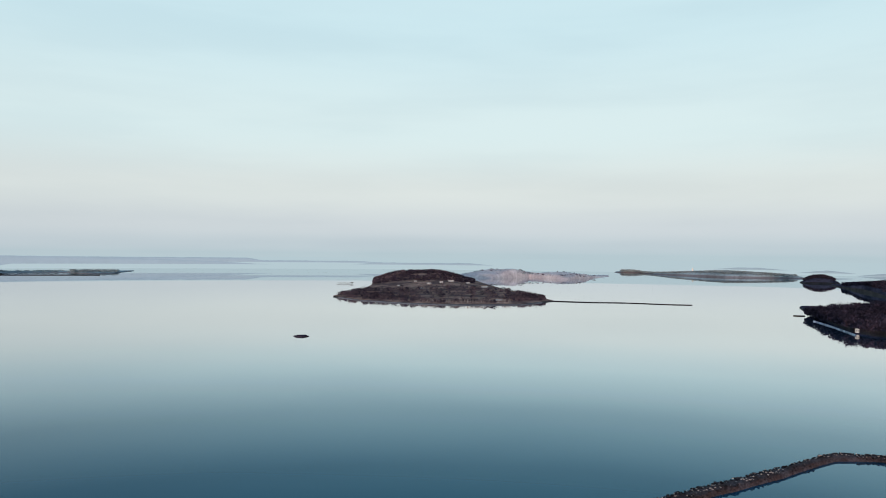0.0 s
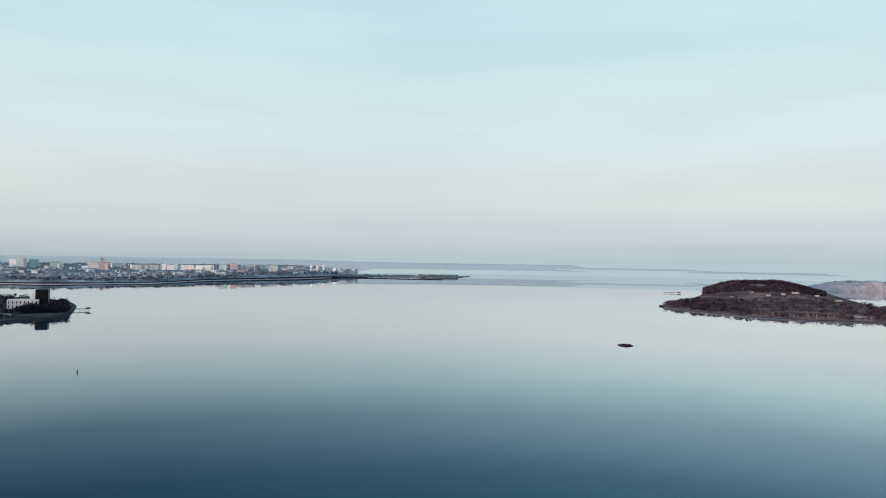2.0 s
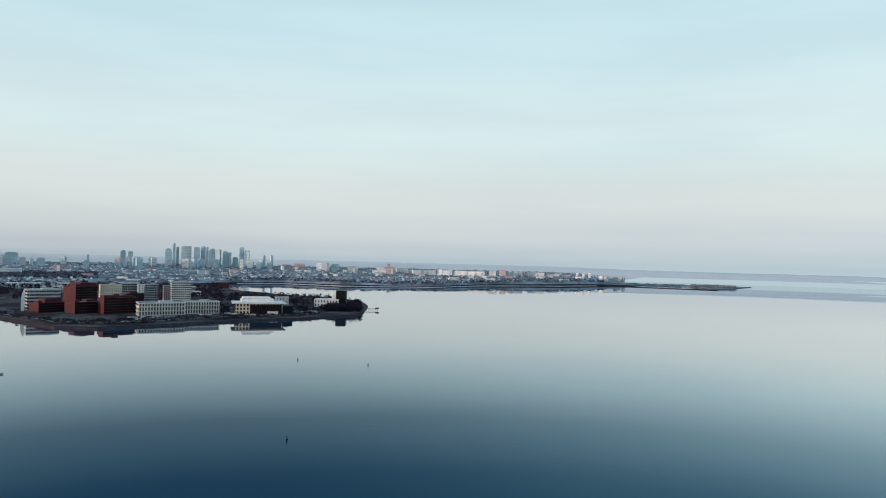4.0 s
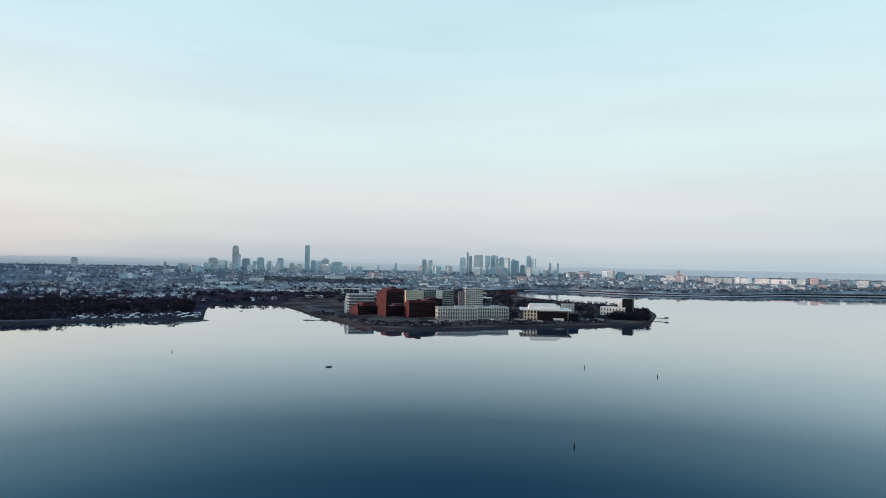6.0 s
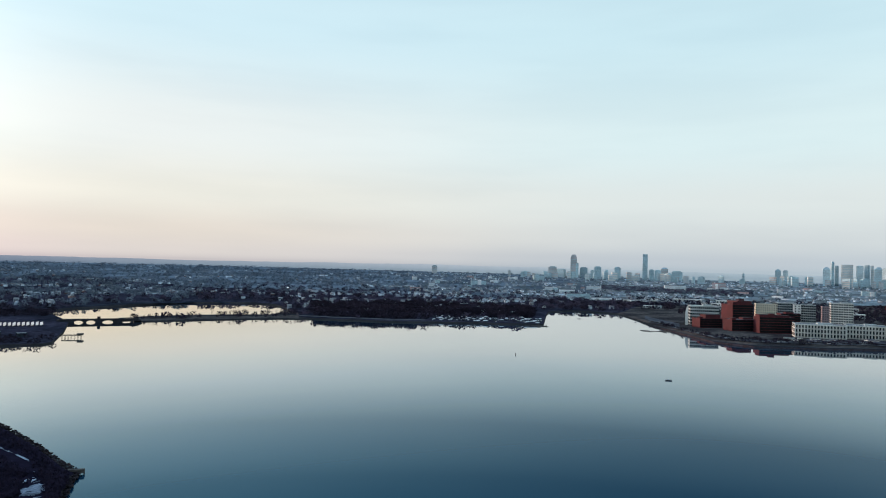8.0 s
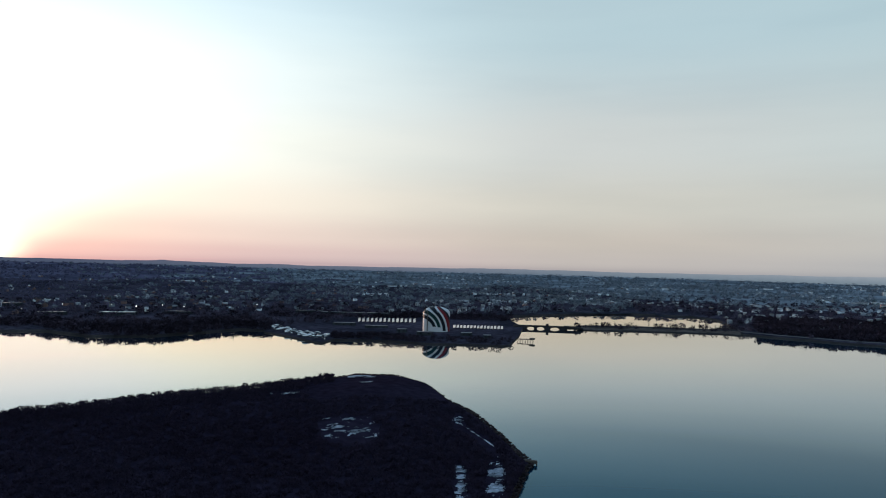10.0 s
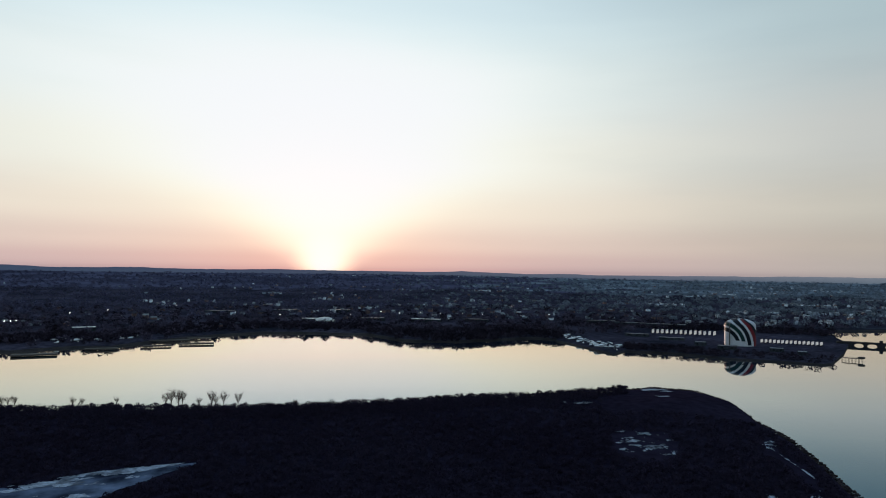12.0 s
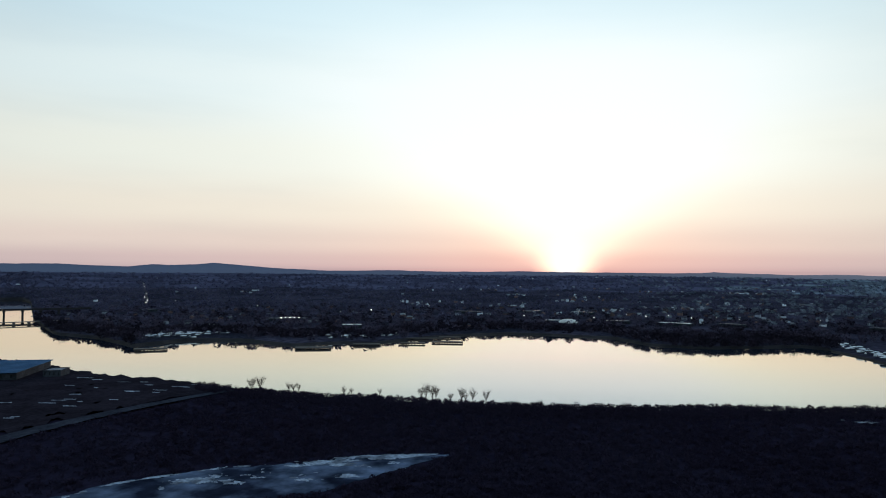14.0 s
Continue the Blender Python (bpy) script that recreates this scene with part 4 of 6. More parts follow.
        t = thing("shed", az, d, g, "small grey service shed", "shed", rng.uniform(-20, 20), "campus sheds")
        w = rng.uniform(6, 16)
        part("body", box_bm(w, 6, 3.2, 0, (0, 0, -0.5)), CONCRETE if k % 2 else GREYWALL, t)
        part("roof", box_bm(w + 0.6, 6.6, 0.4, 0.05, (0, 0, 2.7)), ROOF, t)
    pier("timber_pier", -23.5, 1530, 32, 6, 90, "dark timber pier on piles with a head house", True)
    floats(3.4, 1330, 9)
    floats(12.3, 1332, 7)


def campus_extras():
    """Parked cars and the stone sea wall."""
    car = thing("parked_car", -6.0, 1262, 5.2, "small parked car on the campus road", "car", 0, "parked cars")
    part("body", box_bm(4.4, 1.8, 0.9, 0.2, (0, 0, 0.35)), CAR, car)
    part("cabin", box_bm(2.2, 1.6, 0.6, 0.2, (-0.2, 0, 1.2)), GLASS, car)
    for x in (-1.4, 1.4):
        for y in (-0.8, 0.8):
            bm = bmesh.new()
            bmesh.ops.create_cone(bm, cap_ends=True, segments=8, radius1=0.34, radius2=0.34, depth=0.25, matrix=Matrix.Rotation(math.pi / 2, 4, "X"))
            part("wheel", bm, NAVY, car).location = (x, y, 0.34)
    for k in range(70):
        az = rng.uniform(-20, 4)
        d = table(az, COL_NEAR) + (rng.uniform(36, 41) if k % 3 else rng.uniform(60, 110))
        if -6.5 < az < 1.5 and d > table(az, COL_NEAR) + 60:
            continue
        copy_thing(car, Matrix.Translation(P(az, d, 5.35 if k % 3 else 5.05)) @ Euler((0, 0, radians(az + rng.uniform(-10, 10)))).to_matrix().to_4x4())
    land("sea_wall", -23.2, 3.6, lambda a: table(a, COL_NEAR) - 5, lambda a: table(a, COL_NEAR) + 9, lambda a, d: 2.4, [NAVY, ROCK], "dark stone sea wall round the campus", 0.1, 8, 1.5, 3.0)


def pier(name, az, d, length, wide, turn, label, house=False, z=3.2):
    """A deck on piles that runs along local x."""
    t = thing(name, az, d, 0, label, "pier", turn - 90)
    part("deck", box_bm(length, wide, 0.6, 0.05, (length / 2, 0, z)) if house else box_bm(length, wide, 1.8, 0.05, (length / 2, 0, z - 1.2)), WOOD, t)
    n = max(3, int(length / 4))
    me = bpy.data.meshes.new("pile_post")
    bm = bmesh.new()
    bmesh.ops.create_cone(bm, cap_ends=True, segments=6, radius1=0.25, radius2=0.22, depth=z + 1.6)
    bm.to_mesh(me)
    bm.free()
    me.materials.append(WOOD)
    for k in range(n + 1):
        for s in (-1, 1):
            part("pile_post", me, None, t).location = (k / n * length, s * wide * 0.42, (z - 1.6) / 2 + 0.02)
    for s in (-1, 1) if house else ():
        part("rail", box_bm(length, 0.12, 0.14, 0, (length / 2, s * wide * 0.46, z + 1.5)), WOOD, t)
    if house:
        part("pier_head", box_bm(wide * 1.4, wide * 1.5, 2.4, 0.1, (length - 1, 0, z + 0.6)), WOOD, t)
    return t


def floats(az, d, n):
    for k in range(n):
        t = thing("float_dock", az + rng.uniform(-0.9, 0.9), d + rng.uniform(-15, 15), 0, "low grey floating dock", "dock", rng.uniform(-20, 20), "float docks")
        part("deck", box_bm(rng.uniform(10, 20), 2.4, 0.7, 0.05, (0, 0, -0.2)), WOOD, t)
        part("post", box_bm(0.3, 0.3, 4.0, 0, (3, 1.3, -1)), WOOD, t)


# ---- boats and buoys ----
def hull_bm(l=9.0, w=3.0, h=1.5):
    bm = bmesh.new()
    secs = []
    for k in range(7):
        a = k / 6
        half = w / 2 * (1 - max(0.0, (a - 0.45) / 0.55) ** 2.2)
        x, lift = (a - 0.5) * l, 0.35 * a * a
        secs.append([bm.verts.new(c) for c in ((x, -half, h + lift), (x, -half * 0.7, 0.35), (x, 0, 0.0 + lift * 0.5), (x, half * 0.7, 0.35), (x, half, h + lift))])
    for p, q in zip(secs, secs[1:]):
        for i in range(4):
            bm.faces.new((p[i], q[i], q[i + 1], p[i + 1]))
        bm.faces.new((p[4], q[4], q[0], p[0]))
    bm.faces.new(secs[0])
    bmesh.ops.remove_doubles(bm, verts=bm.verts, dist=0.01)
    bmesh.ops.recalc_face_normals(bm, faces=bm.faces)
    return bm


def cover_bm(l=8.4, w=2.9, z=1.55, h=1.5):
    bm = bmesh.new()
    secs = []
    for k in range(6):
        a = k / 5
        half = w / 2 * (1 - max(0.0, (a - 0.5) / 0.55) ** 2.0)
        x, top = (a - 0.5) * l, z + h * math.sin(math.pi * (0.15 + 0.8 * a)) ** 0.7
        secs.append([bm.verts.new(c) for c in ((x, -half, z), (x, -half * 0.35, top), (x, half * 0.35, top), (x, half, z))])
    for p, q in zip(secs, secs[1:]):
        for i in range(3):
            bm.faces.new((p[i], q[i], q[i + 1], p[i + 1]))
    bm.faces.new(secs[0])
    bm.faces.new(secs[-1][::-1])
    bmesh.ops.recalc_face_normals(bm, faces=bm.faces)
    return bm


def make_boat(az, d, z, mast, cover=WRAP, label="white shrink-wrapped boat laid up for winter"):
    t = thing("stored_boat" if not mast else "sailing_boat", az, d, z, label if not mast else "moored sailing boat with a bare mast", "boat", 0, "laid-up boats")
    part("hull", hull_bm(), HULL, t)
    part("cover", cover_bm(), cover, t)
    if mast:
        v, f = stick((0.6, 0, 1.2), (0.6, 0, 13), 0.09, 0.05, 5)
        b = Batch()
        b.add(v, f)
        part("mast", b.mesh("mast", [STEEL]), None, t)
    return t


def boats():
    wrap = make_boat(12.6, 1362, 2.2, False)
    sail = make_boat(20.5, 1366, 2.2, True)
    dark = make_boat(15.2, 1366, 2.2, False, HULL, "laid-up boat under a dark blue cover")
    yards = [(12.3, 21.2, lambda a: table(a, [(12, 1358), (21, 1352)]), 95, 125, 0.25), (64.5, 68.9, lambda a: table(a, [(64.5, 1010), (66.5, 1055), (68.9, 1168)]), 80, 66, 0.0),
             (117.7, 122.2, lambda a: table(a, [(117.7, 1175), (122.2, 1150)]), 75, 62, 0.1), (102.2, 107.9, lambda a: table(a, [(102.2, 1150), (107.9, 1110)]), 90, 62, 0.1), (115.6, 117.9, lambda a: 1190.0, 60, 16, 0.1), (108.0, 110.6, lambda a: 1150.0, 80, 10, 0.0)]
    for a0, a1, near, deep, n, masts in yards:
        for k in range(n):
            az = a0 + (a1 - a0) * (k + rng.uniform()) / n
            d = near(az) + rng.uniform(0, deep)
            s = rng.uniform(0.6, 1.2)
            zz = (3.6 if 64 < az < 69 else main_z(az, d)) + 0.1
            m = Matrix.Translation(P(az, d, zz)) @ Euler((0, 0, radians(az + rng.choice([0, 90, 180, 20, -25]) + rng.uniform(-12, 12)))).to_matrix().to_4x4()
            ob = copy_thing(sail if rng.uniform() < masts else dark if rng.uniform() < 0.3 else wrap, m)
            ob.scale = (s, s, s)
    skiff = thing("moored_boat", 2.34, 748, 0, "small dark open boat at a mooring", "boat", 8)
    part("hull", hull_bm(6.5, 2.0, 0.9), HULL, skiff)
    part("thwart", box_bm(0.4, 1.6, 0.12, 0, (0, 0, 0.75)), WOOD, skiff)
    for az, d, turn in ((9.3, 1560, 10), (4.9, 1530, 60), (12.8, 1322, 10), (12.5, 1316, 0)):
        copy_thing(skiff, Matrix.Translation(P(az, d, 0)) @ Euler((0, 0, radians(az + turn))).to_matrix().to_4x4())
    for k, (az, d, h) in enumerate(((-18.4, 782, 2.9), (-24.04, 742, 2.7), (-17.7, 441, 2.3), (14.33, 890, 2.2))):
        t = thing("channel_buoy", az, d, 0, "dark channel buoy standing in calm water", "buoy", 0, "channel buoys")
        bm = bmesh.new()
        bmesh.ops.create_cone(bm, cap_ends=True, segments=12, radius1=0.6, radius2=0.6, depth=1.0)
        part("float", bm, NAVY, t).location = (0, 0, 0.3)
        bm = bmesh.new()
        bmesh.ops.create_cone(bm, cap_ends=True, segments=8, radius1=0.35, radius2=0.2, depth=h - 0.9)
        part("tower", bm, NAVY, t).location = (0, 0, 0.9 + (h - 0.9) / 2)
        bm = bmesh.new()
        bmesh.ops.create_uvsphere(bm, u_segments=8, v_segments=5, radius=0.3)
        part("top_mark", bm, RED if k % 2 else GREEN, t).location = (0, 0, h + 0.2)


# ---- the gas tank point ----
def tank():
    t = thing("gas_tank", 55.7, 1190, 2.5, "huge white gas tank painted with sweeping green and red bands", "storage tank", 0)
    R, H, n, rows = 23.0, 31.0, 240, 72
    prof = [(R, H * k / rows) for k in range(rows + 1)] + [(R * math.cos(a), H + 11.0 * math.sin(a)) for a in np.linspace(0.12, 1.45, 12)]
    verts, faces, mi = [], [], []
    for r, z in prof:
        for k in range(n):
            a = 2 * math.pi * k / n
            verts.append((r * math.sin(a), -r * math.cos(a), z))
    for i in range(len(prof) - 1):
        for k in range(n):
            l = (k + 1) % n
            faces.append((i * n + k, i * n + l, (i + 1) * n + l, (i + 1) * n + k))
            a = (k + 0.5) / n * 360
            a = a - 360 if a > 180 else a
            z = (prof[i][1] + prof[i + 1][1]) / 2
            u = math.sin(radians(a)) * min(1.0, prof[i][0] / R + 0.25) if abs(a) < 95 else 9.0
            rho = math.hypot(u + 1.05, z / 26.0)
            c = 0
            if 0.86 < rho < 1.09 and z > 9:
                c = 2
            elif 1.20 < rho < 1.42 and z > 8:
                c = 1
            elif 1.54 < rho < 1.76 and z > 2:
                c = 2
            elif 1.90 < rho < 2.10:
                c = 3
            elif 2.10 < rho < 2.24:
                c = 2
            mi.append(c)
    top = len(verts)
    verts.append((0, 0, H + 11.1))
    for k in range(n):
        faces.append(((len(prof) - 1) * n + k, (len(prof) - 1) * n + (k + 1) % n, top))
        mi.append(0)
    me = bpy.data.meshes.new("shell")
    me.from_pydata(verts, [], faces)
    for m in (TANKWHITE, GREEN, NAVY, RED):
        me.materials.append(m)
    me.polygons.foreach_set("material_index", mi)
    part("shell", me, None, t)
    part("base_ring", box_bm(52, 52, 1.2, 0.2, (0, 0, -0.8)), CONCRETE, t)
    part("stair", box_bm(1.6, 1.6, 36, 0.05, (-15, -19, 0)), STEEL, t)
    # solar rows
    def panel_row(name, az, d, length, wide):
        s = thing(name, az, d, 3.4, "tilted row of solar panels, painted sky-pale, on steel legs", "solar panels", 0, "solar rows")
        bm = box_bm(wide, length, 0.15, 0.02)
        for v in bm.verts:
            v.co.z += 1.2 + v.co.x * 0.30 + 0.5
        part("panel", bm, PANEL, s)
        for y in (-0.4, 0, 0.4):
            part("leg", box_bm(0.3, 0.3, 1.9, 0, (0, y * length, -0.4)), STEEL, s)
    for k in range(14):
        panel_row("solar_row", 57.5 + k * 4.5 / 13, 1375, 90, 4.6)
    for k in range(15):
        panel_row("solar_row", 50.3 + k * 3.9 / 14, 1262, 58, 4.0)
    # yard buildings
    for k, (az, d, w, h, lab) in enumerate(((60.6, 1225, 40, 3.5, "low pale yard shed"), (56.6, 1110, 26, 5, "low grey pump house"), (53.2, 1120, 18, 4, "low grey pump house"), (51.5, 1090, 12, 4, "small grey hut in the yard"),
                                            (58.5, 1150, 16, 5, "low pale yard shed"), (63.2, 1270, 40, 4, "low pale yard shed"), (62.4, 1500, 150, 7, "long low pale depot"), (66.0, 1530, 60, 8, "long low pale depot"))):
        building("yard_shed", az, d, 3.4, w, h, 14, DARKWALL, lab.replace("pale", "dark"), 1, max(2, int(w / 12)), rng.uniform(-10, 10), 0.25, plant=False, group="yard sheds", parapet=0.4, side_bays=2)
    pier("timber_jetty", 49.0, 1085, 24, 5, 75, "short timber jetty with mooring dolphins", True)
    # the low drawbridge between point and causeway
    t = thing("arch_bridge", 46.9, 1322, 0, "low concrete arch bridge on the shore road", "bridge", 0)
    part("deck", box_bm(124, 16, 1.6, 0.1, (6, 0, 7.2)), GRANITE, t)
    holes = [(-24.6, 6.5, 4.4), (-6.2, 6.8, 4.4), (19.8, 8.2, 4.2), (49.0, 6.4, 1.8), (65.0, 6.4, 1.8)]
    edges = [-57.0] + [e for x, half, _ in holes for e in (x - half, x + half)] + [72.0]
    for a, b in zip(edges[::2], edges[1::2]):
        part("pier_wall", box_bm(b - a, 15, 9.0, 0.2, ((a + b) / 2, 0, -1.8)), GRANITE, t)
    for x, half, rise in holes:
        bm = bmesh.new()
        secs = []
        for j in range(13):
            a = j / 12
            z = 1.0 + 1.0 + rise * math.sin(math.pi * a) ** 0.5
            secs.append([bm.verts.new((x + half * (2 * a - 1), y, zz)) for y in (-7.4, 7.4) for zz in (min(z, 6.9), 7.2)])
        for p, q in zip(secs, secs[1:]):
            for i, l in ((0, 1), (1, 3), (3, 2), (2, 0)):
                bm.faces.new((p[i], q[i], q[l], p[l]))
        bmesh.ops.recalc_face_normals(bm, faces=bm.faces)
        part("arch", bm, GRANITE, t)
    for s in (-1, 1):
        part("parapet", box_bm(124, 0.4, 1.1, 0, (6, s * 7.7, 8.8)), GRANITE, t)
    part("bascule_tower", box_bm(5, 5, 8, 0.2, (6, -5, 8.8)), GRANITE, t)
    t.scale = (1.0, 1.0, 0.62)


# ---- city behind ----
def towers():
    rows = [("tower_block", 11.49, 54, 117, 3), ("tower_block", 10.79, 55, 102, 2), ("spire_tower", 9.81, 39, 194, 3), ("tower_block", 9.54, 19, 143, 0), ("tower_block", 9.0, 53, 116, 2), ("tower_block", 8.32, 26, 99, 0),
            ("tower_block", 7.9, 39, 123, 2), ("tower_block", 7.2, 23, 104, 0), ("tower_block", 6.36, 40, 122, 2), ("slab_tower", 4.25, 30, 205, 2), ("tower_block", 3.76, 29, 112, 2), ("tower_block", 3.27, 35, 109, 0),
            ("peaked_tower", 2.78, 41, 125, 3), ("tower_block", 1.84, 71, 105, 0), ("tower_block", -1.37, 34, 86, 1), ("tower_block", -2.92, 13, 102, 2), ("peaked_tower", -5.27, 30, 131, 2), ("tower_block", -5.77, 30, 125, 2),
            ("tower_block", -7.29, 42, 91, 0), ("peaked_tower", -8.43, 38, 148, 0), ("tower_block", -8.8, 16, 180, 2), ("tower_block", -9.06, 20, 159, 2), ("slab_tower", -9.71, 58, 164, 1), ("tower_block", -10.48, 40, 160, 2),
            ("tower_block", -10.94, 28, 166, 2), ("slab_tower", -11.24, 13, 162, 1), ("peaked_tower", -11.62, 42, 153, 0), ("tower_block", -12.05, 34, 149, 2), ("peaked_tower", -12.6, 33, 141, 2), ("tower_block", -12.93, 18, 131, 0),
            ("tower_block", -13.35, 36, 104, 2), ("tower_block", -13.83, 32, 165, 2), ("tower_block", -14.23, 30, 149, 0), ("tower_block", -15.57, 13, 119, 2), ("tower_block", -16.13, 18, 120, 0), ("tower_block", 21.13, 36, 106, 3), ("tower_block", 14.97, 17, 88, 3)]
    for name, az, w, top, kind in rows:
        d = 4500 if name != "tower_block" else 4430 + rng.uniform(0, 140)
        g = main_z(az, d) - 6
        h = top - g
        lab = {0: "blue glass office tower in the far skyline", 1: "pale stone office tower in the far skyline", 2: "slate grey office tower in the far skyline", 3: "brown apartment tower in the far skyline"}[kind]
        t = thing(name, az, d, g, lab, "skyscraper", rng.uniform(-30, 30) if name == "tower_block" else 0, "far skyline")
        wd = w / 1.15 if name == "tower_block" else w
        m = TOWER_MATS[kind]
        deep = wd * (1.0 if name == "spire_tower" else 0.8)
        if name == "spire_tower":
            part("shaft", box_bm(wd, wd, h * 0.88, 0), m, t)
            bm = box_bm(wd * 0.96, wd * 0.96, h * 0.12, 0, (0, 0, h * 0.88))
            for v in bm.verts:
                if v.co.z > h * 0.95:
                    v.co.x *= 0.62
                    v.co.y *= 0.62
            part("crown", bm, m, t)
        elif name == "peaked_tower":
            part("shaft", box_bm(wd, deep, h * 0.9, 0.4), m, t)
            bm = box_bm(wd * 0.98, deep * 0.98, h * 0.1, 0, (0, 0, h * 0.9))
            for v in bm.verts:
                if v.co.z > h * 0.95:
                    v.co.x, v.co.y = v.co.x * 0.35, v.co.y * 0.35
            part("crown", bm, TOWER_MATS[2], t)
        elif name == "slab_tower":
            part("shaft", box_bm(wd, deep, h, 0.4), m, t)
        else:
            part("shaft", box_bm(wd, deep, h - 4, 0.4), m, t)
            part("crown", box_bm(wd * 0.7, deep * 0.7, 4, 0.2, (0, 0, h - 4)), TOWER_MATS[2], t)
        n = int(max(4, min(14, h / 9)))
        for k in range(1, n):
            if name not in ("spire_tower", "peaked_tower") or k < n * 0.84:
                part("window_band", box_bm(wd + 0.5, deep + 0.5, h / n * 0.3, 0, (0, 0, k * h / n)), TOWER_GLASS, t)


def mid_rises():
    for k in range(64):
        az = rng.uniform(-16.5, 14)
        d = rng.uniform(4150, 4420)
        top = 113 + d * math.tan(radians(rng.uniform(-0.62, -0.28) - (0.1 if az > 11 else 0)))
        g = main_z(az, d) - 3
        kind = int(rng.integers(4))
        w, h = rng.uniform(14, 36), max(12.0, top - g)
        t = thing("mid_rise", az, d, g, ["blue glass office block in the far city", "pale stone block in the far city", "slate grey block in the far city", "brown apartment block in the far city"][kind], "building", rng.uniform(-30, 30), "far mid-rise blocks")
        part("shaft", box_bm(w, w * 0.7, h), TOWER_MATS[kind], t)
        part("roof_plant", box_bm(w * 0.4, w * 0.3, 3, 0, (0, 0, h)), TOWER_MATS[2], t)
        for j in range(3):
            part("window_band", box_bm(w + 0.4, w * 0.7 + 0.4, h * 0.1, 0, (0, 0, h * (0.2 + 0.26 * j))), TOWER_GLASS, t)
    for k in range(16):
        az, d = rng.uniform(-11.5, 5), rng.uniform(1950, 2650)
        w = rng.uniform(40, 110)
        building("store_hall", az, d, 4.2, w, rng.uniform(6, 10), 30, CONCRETE if k % 2 else GREYWALL, "low pale flat-roofed hall behind the campus", 1, 6, rng.uniform(-8, 8), 0.4, roof=WHITE if k % 3 else ROOF, plant=False, group="halls behind the campus", side_bays=0, parapet=0.4)


def big_blocks():
    """Sheds, flats and works along the far shore, and scattered large blocks in the city."""
    sorts = {1: ("pale flat-roofed block on the far shore", PALEBLOCK), 2: ("grey city block on the far shore", TOWER_MATS[2]), 3: ("rose brick block on the far shore", ROSEBLOCK)}
    rows = [(-20.2, 4200, 74, 79, 1), (-18.3, 4200, 60, 72, 3), (-17.3, 4150, 50, 66, 3), (-21.2, 4250, 40, 74, 2), (-22.6, 4150, 60, 64, 2), (-24.9, 4000, 44, 66, 1), (-25.7, 3900, 52, 66, 3), (-25.5, 4150, 16, 84, 3),
            (-26.6, 4200, 70, 58, 1), (-28.4, 3900, 130, 57, 1), (-30.6, 3920, 150, 58, 1), (-32.6, 3900, 110, 56, 1), (-34.1, 3800, 40, 62, 2), (-34.9, 3900, 34, 66, 3), (-36.0, 3900, 70, 60, 1), (-37.6, 3950, 90, 58, 1),
            (-39.0, 4000, 70, 54, 2), (-40.9, 4050, 12, 60, 1), (-41.4, 4000, 12, 58, 1), (-41.9, 4050, 12, 61, 1), (-43.0, 4050, 40, 44, 1), (-44.2, 4100, 60, 38, 3), (-13.3, 3400, 44, 50, 3), (-11.0, 3400, 50, 42, 2),
            (2.0, 3300, 90, 42, 1), (8.2, 3100, 60, 33, 1), (12.6, 3900, 60, 64, 2), (-1.2, 3600, 60, 55, 3), (17.5, 3300, 70, 40, 2), (10.3, 2750, 60, 26, 1), (11.6, 2900, 46, 30, 1), (7.6, 2330, 70, 16, 1), (4.6, 2290, 60, 14, 1), (9.4, 2500, 80, 20, 2)]
    for k in range(70):
        az = rng.uniform(-44.5, -12.5) if k < 46 else rng.uniform(-8, 24)
        d = rng.uniform(3350, 4300) if k < 46 else rng.uniform(2700, 4200)
        rows.append((az, d, rng.uniform(14, 46), 0.0, int(rng.choice([1, 1, 2, 3]))))
    for az, d, w, top, kind in rows:
        g = main_z(az, d) - 2
        h = max(9.0, top - g) if top else rng.uniform(10, 19)
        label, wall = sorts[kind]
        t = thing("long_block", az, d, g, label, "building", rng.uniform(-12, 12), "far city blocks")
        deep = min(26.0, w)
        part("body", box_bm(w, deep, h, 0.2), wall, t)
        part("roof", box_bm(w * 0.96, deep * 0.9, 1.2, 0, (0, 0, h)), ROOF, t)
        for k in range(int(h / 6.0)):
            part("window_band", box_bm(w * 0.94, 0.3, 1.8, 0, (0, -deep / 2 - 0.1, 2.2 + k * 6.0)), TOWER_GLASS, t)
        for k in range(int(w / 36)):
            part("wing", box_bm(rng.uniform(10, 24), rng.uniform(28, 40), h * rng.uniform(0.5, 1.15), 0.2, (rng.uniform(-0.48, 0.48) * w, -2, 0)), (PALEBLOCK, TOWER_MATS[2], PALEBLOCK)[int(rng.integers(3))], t)


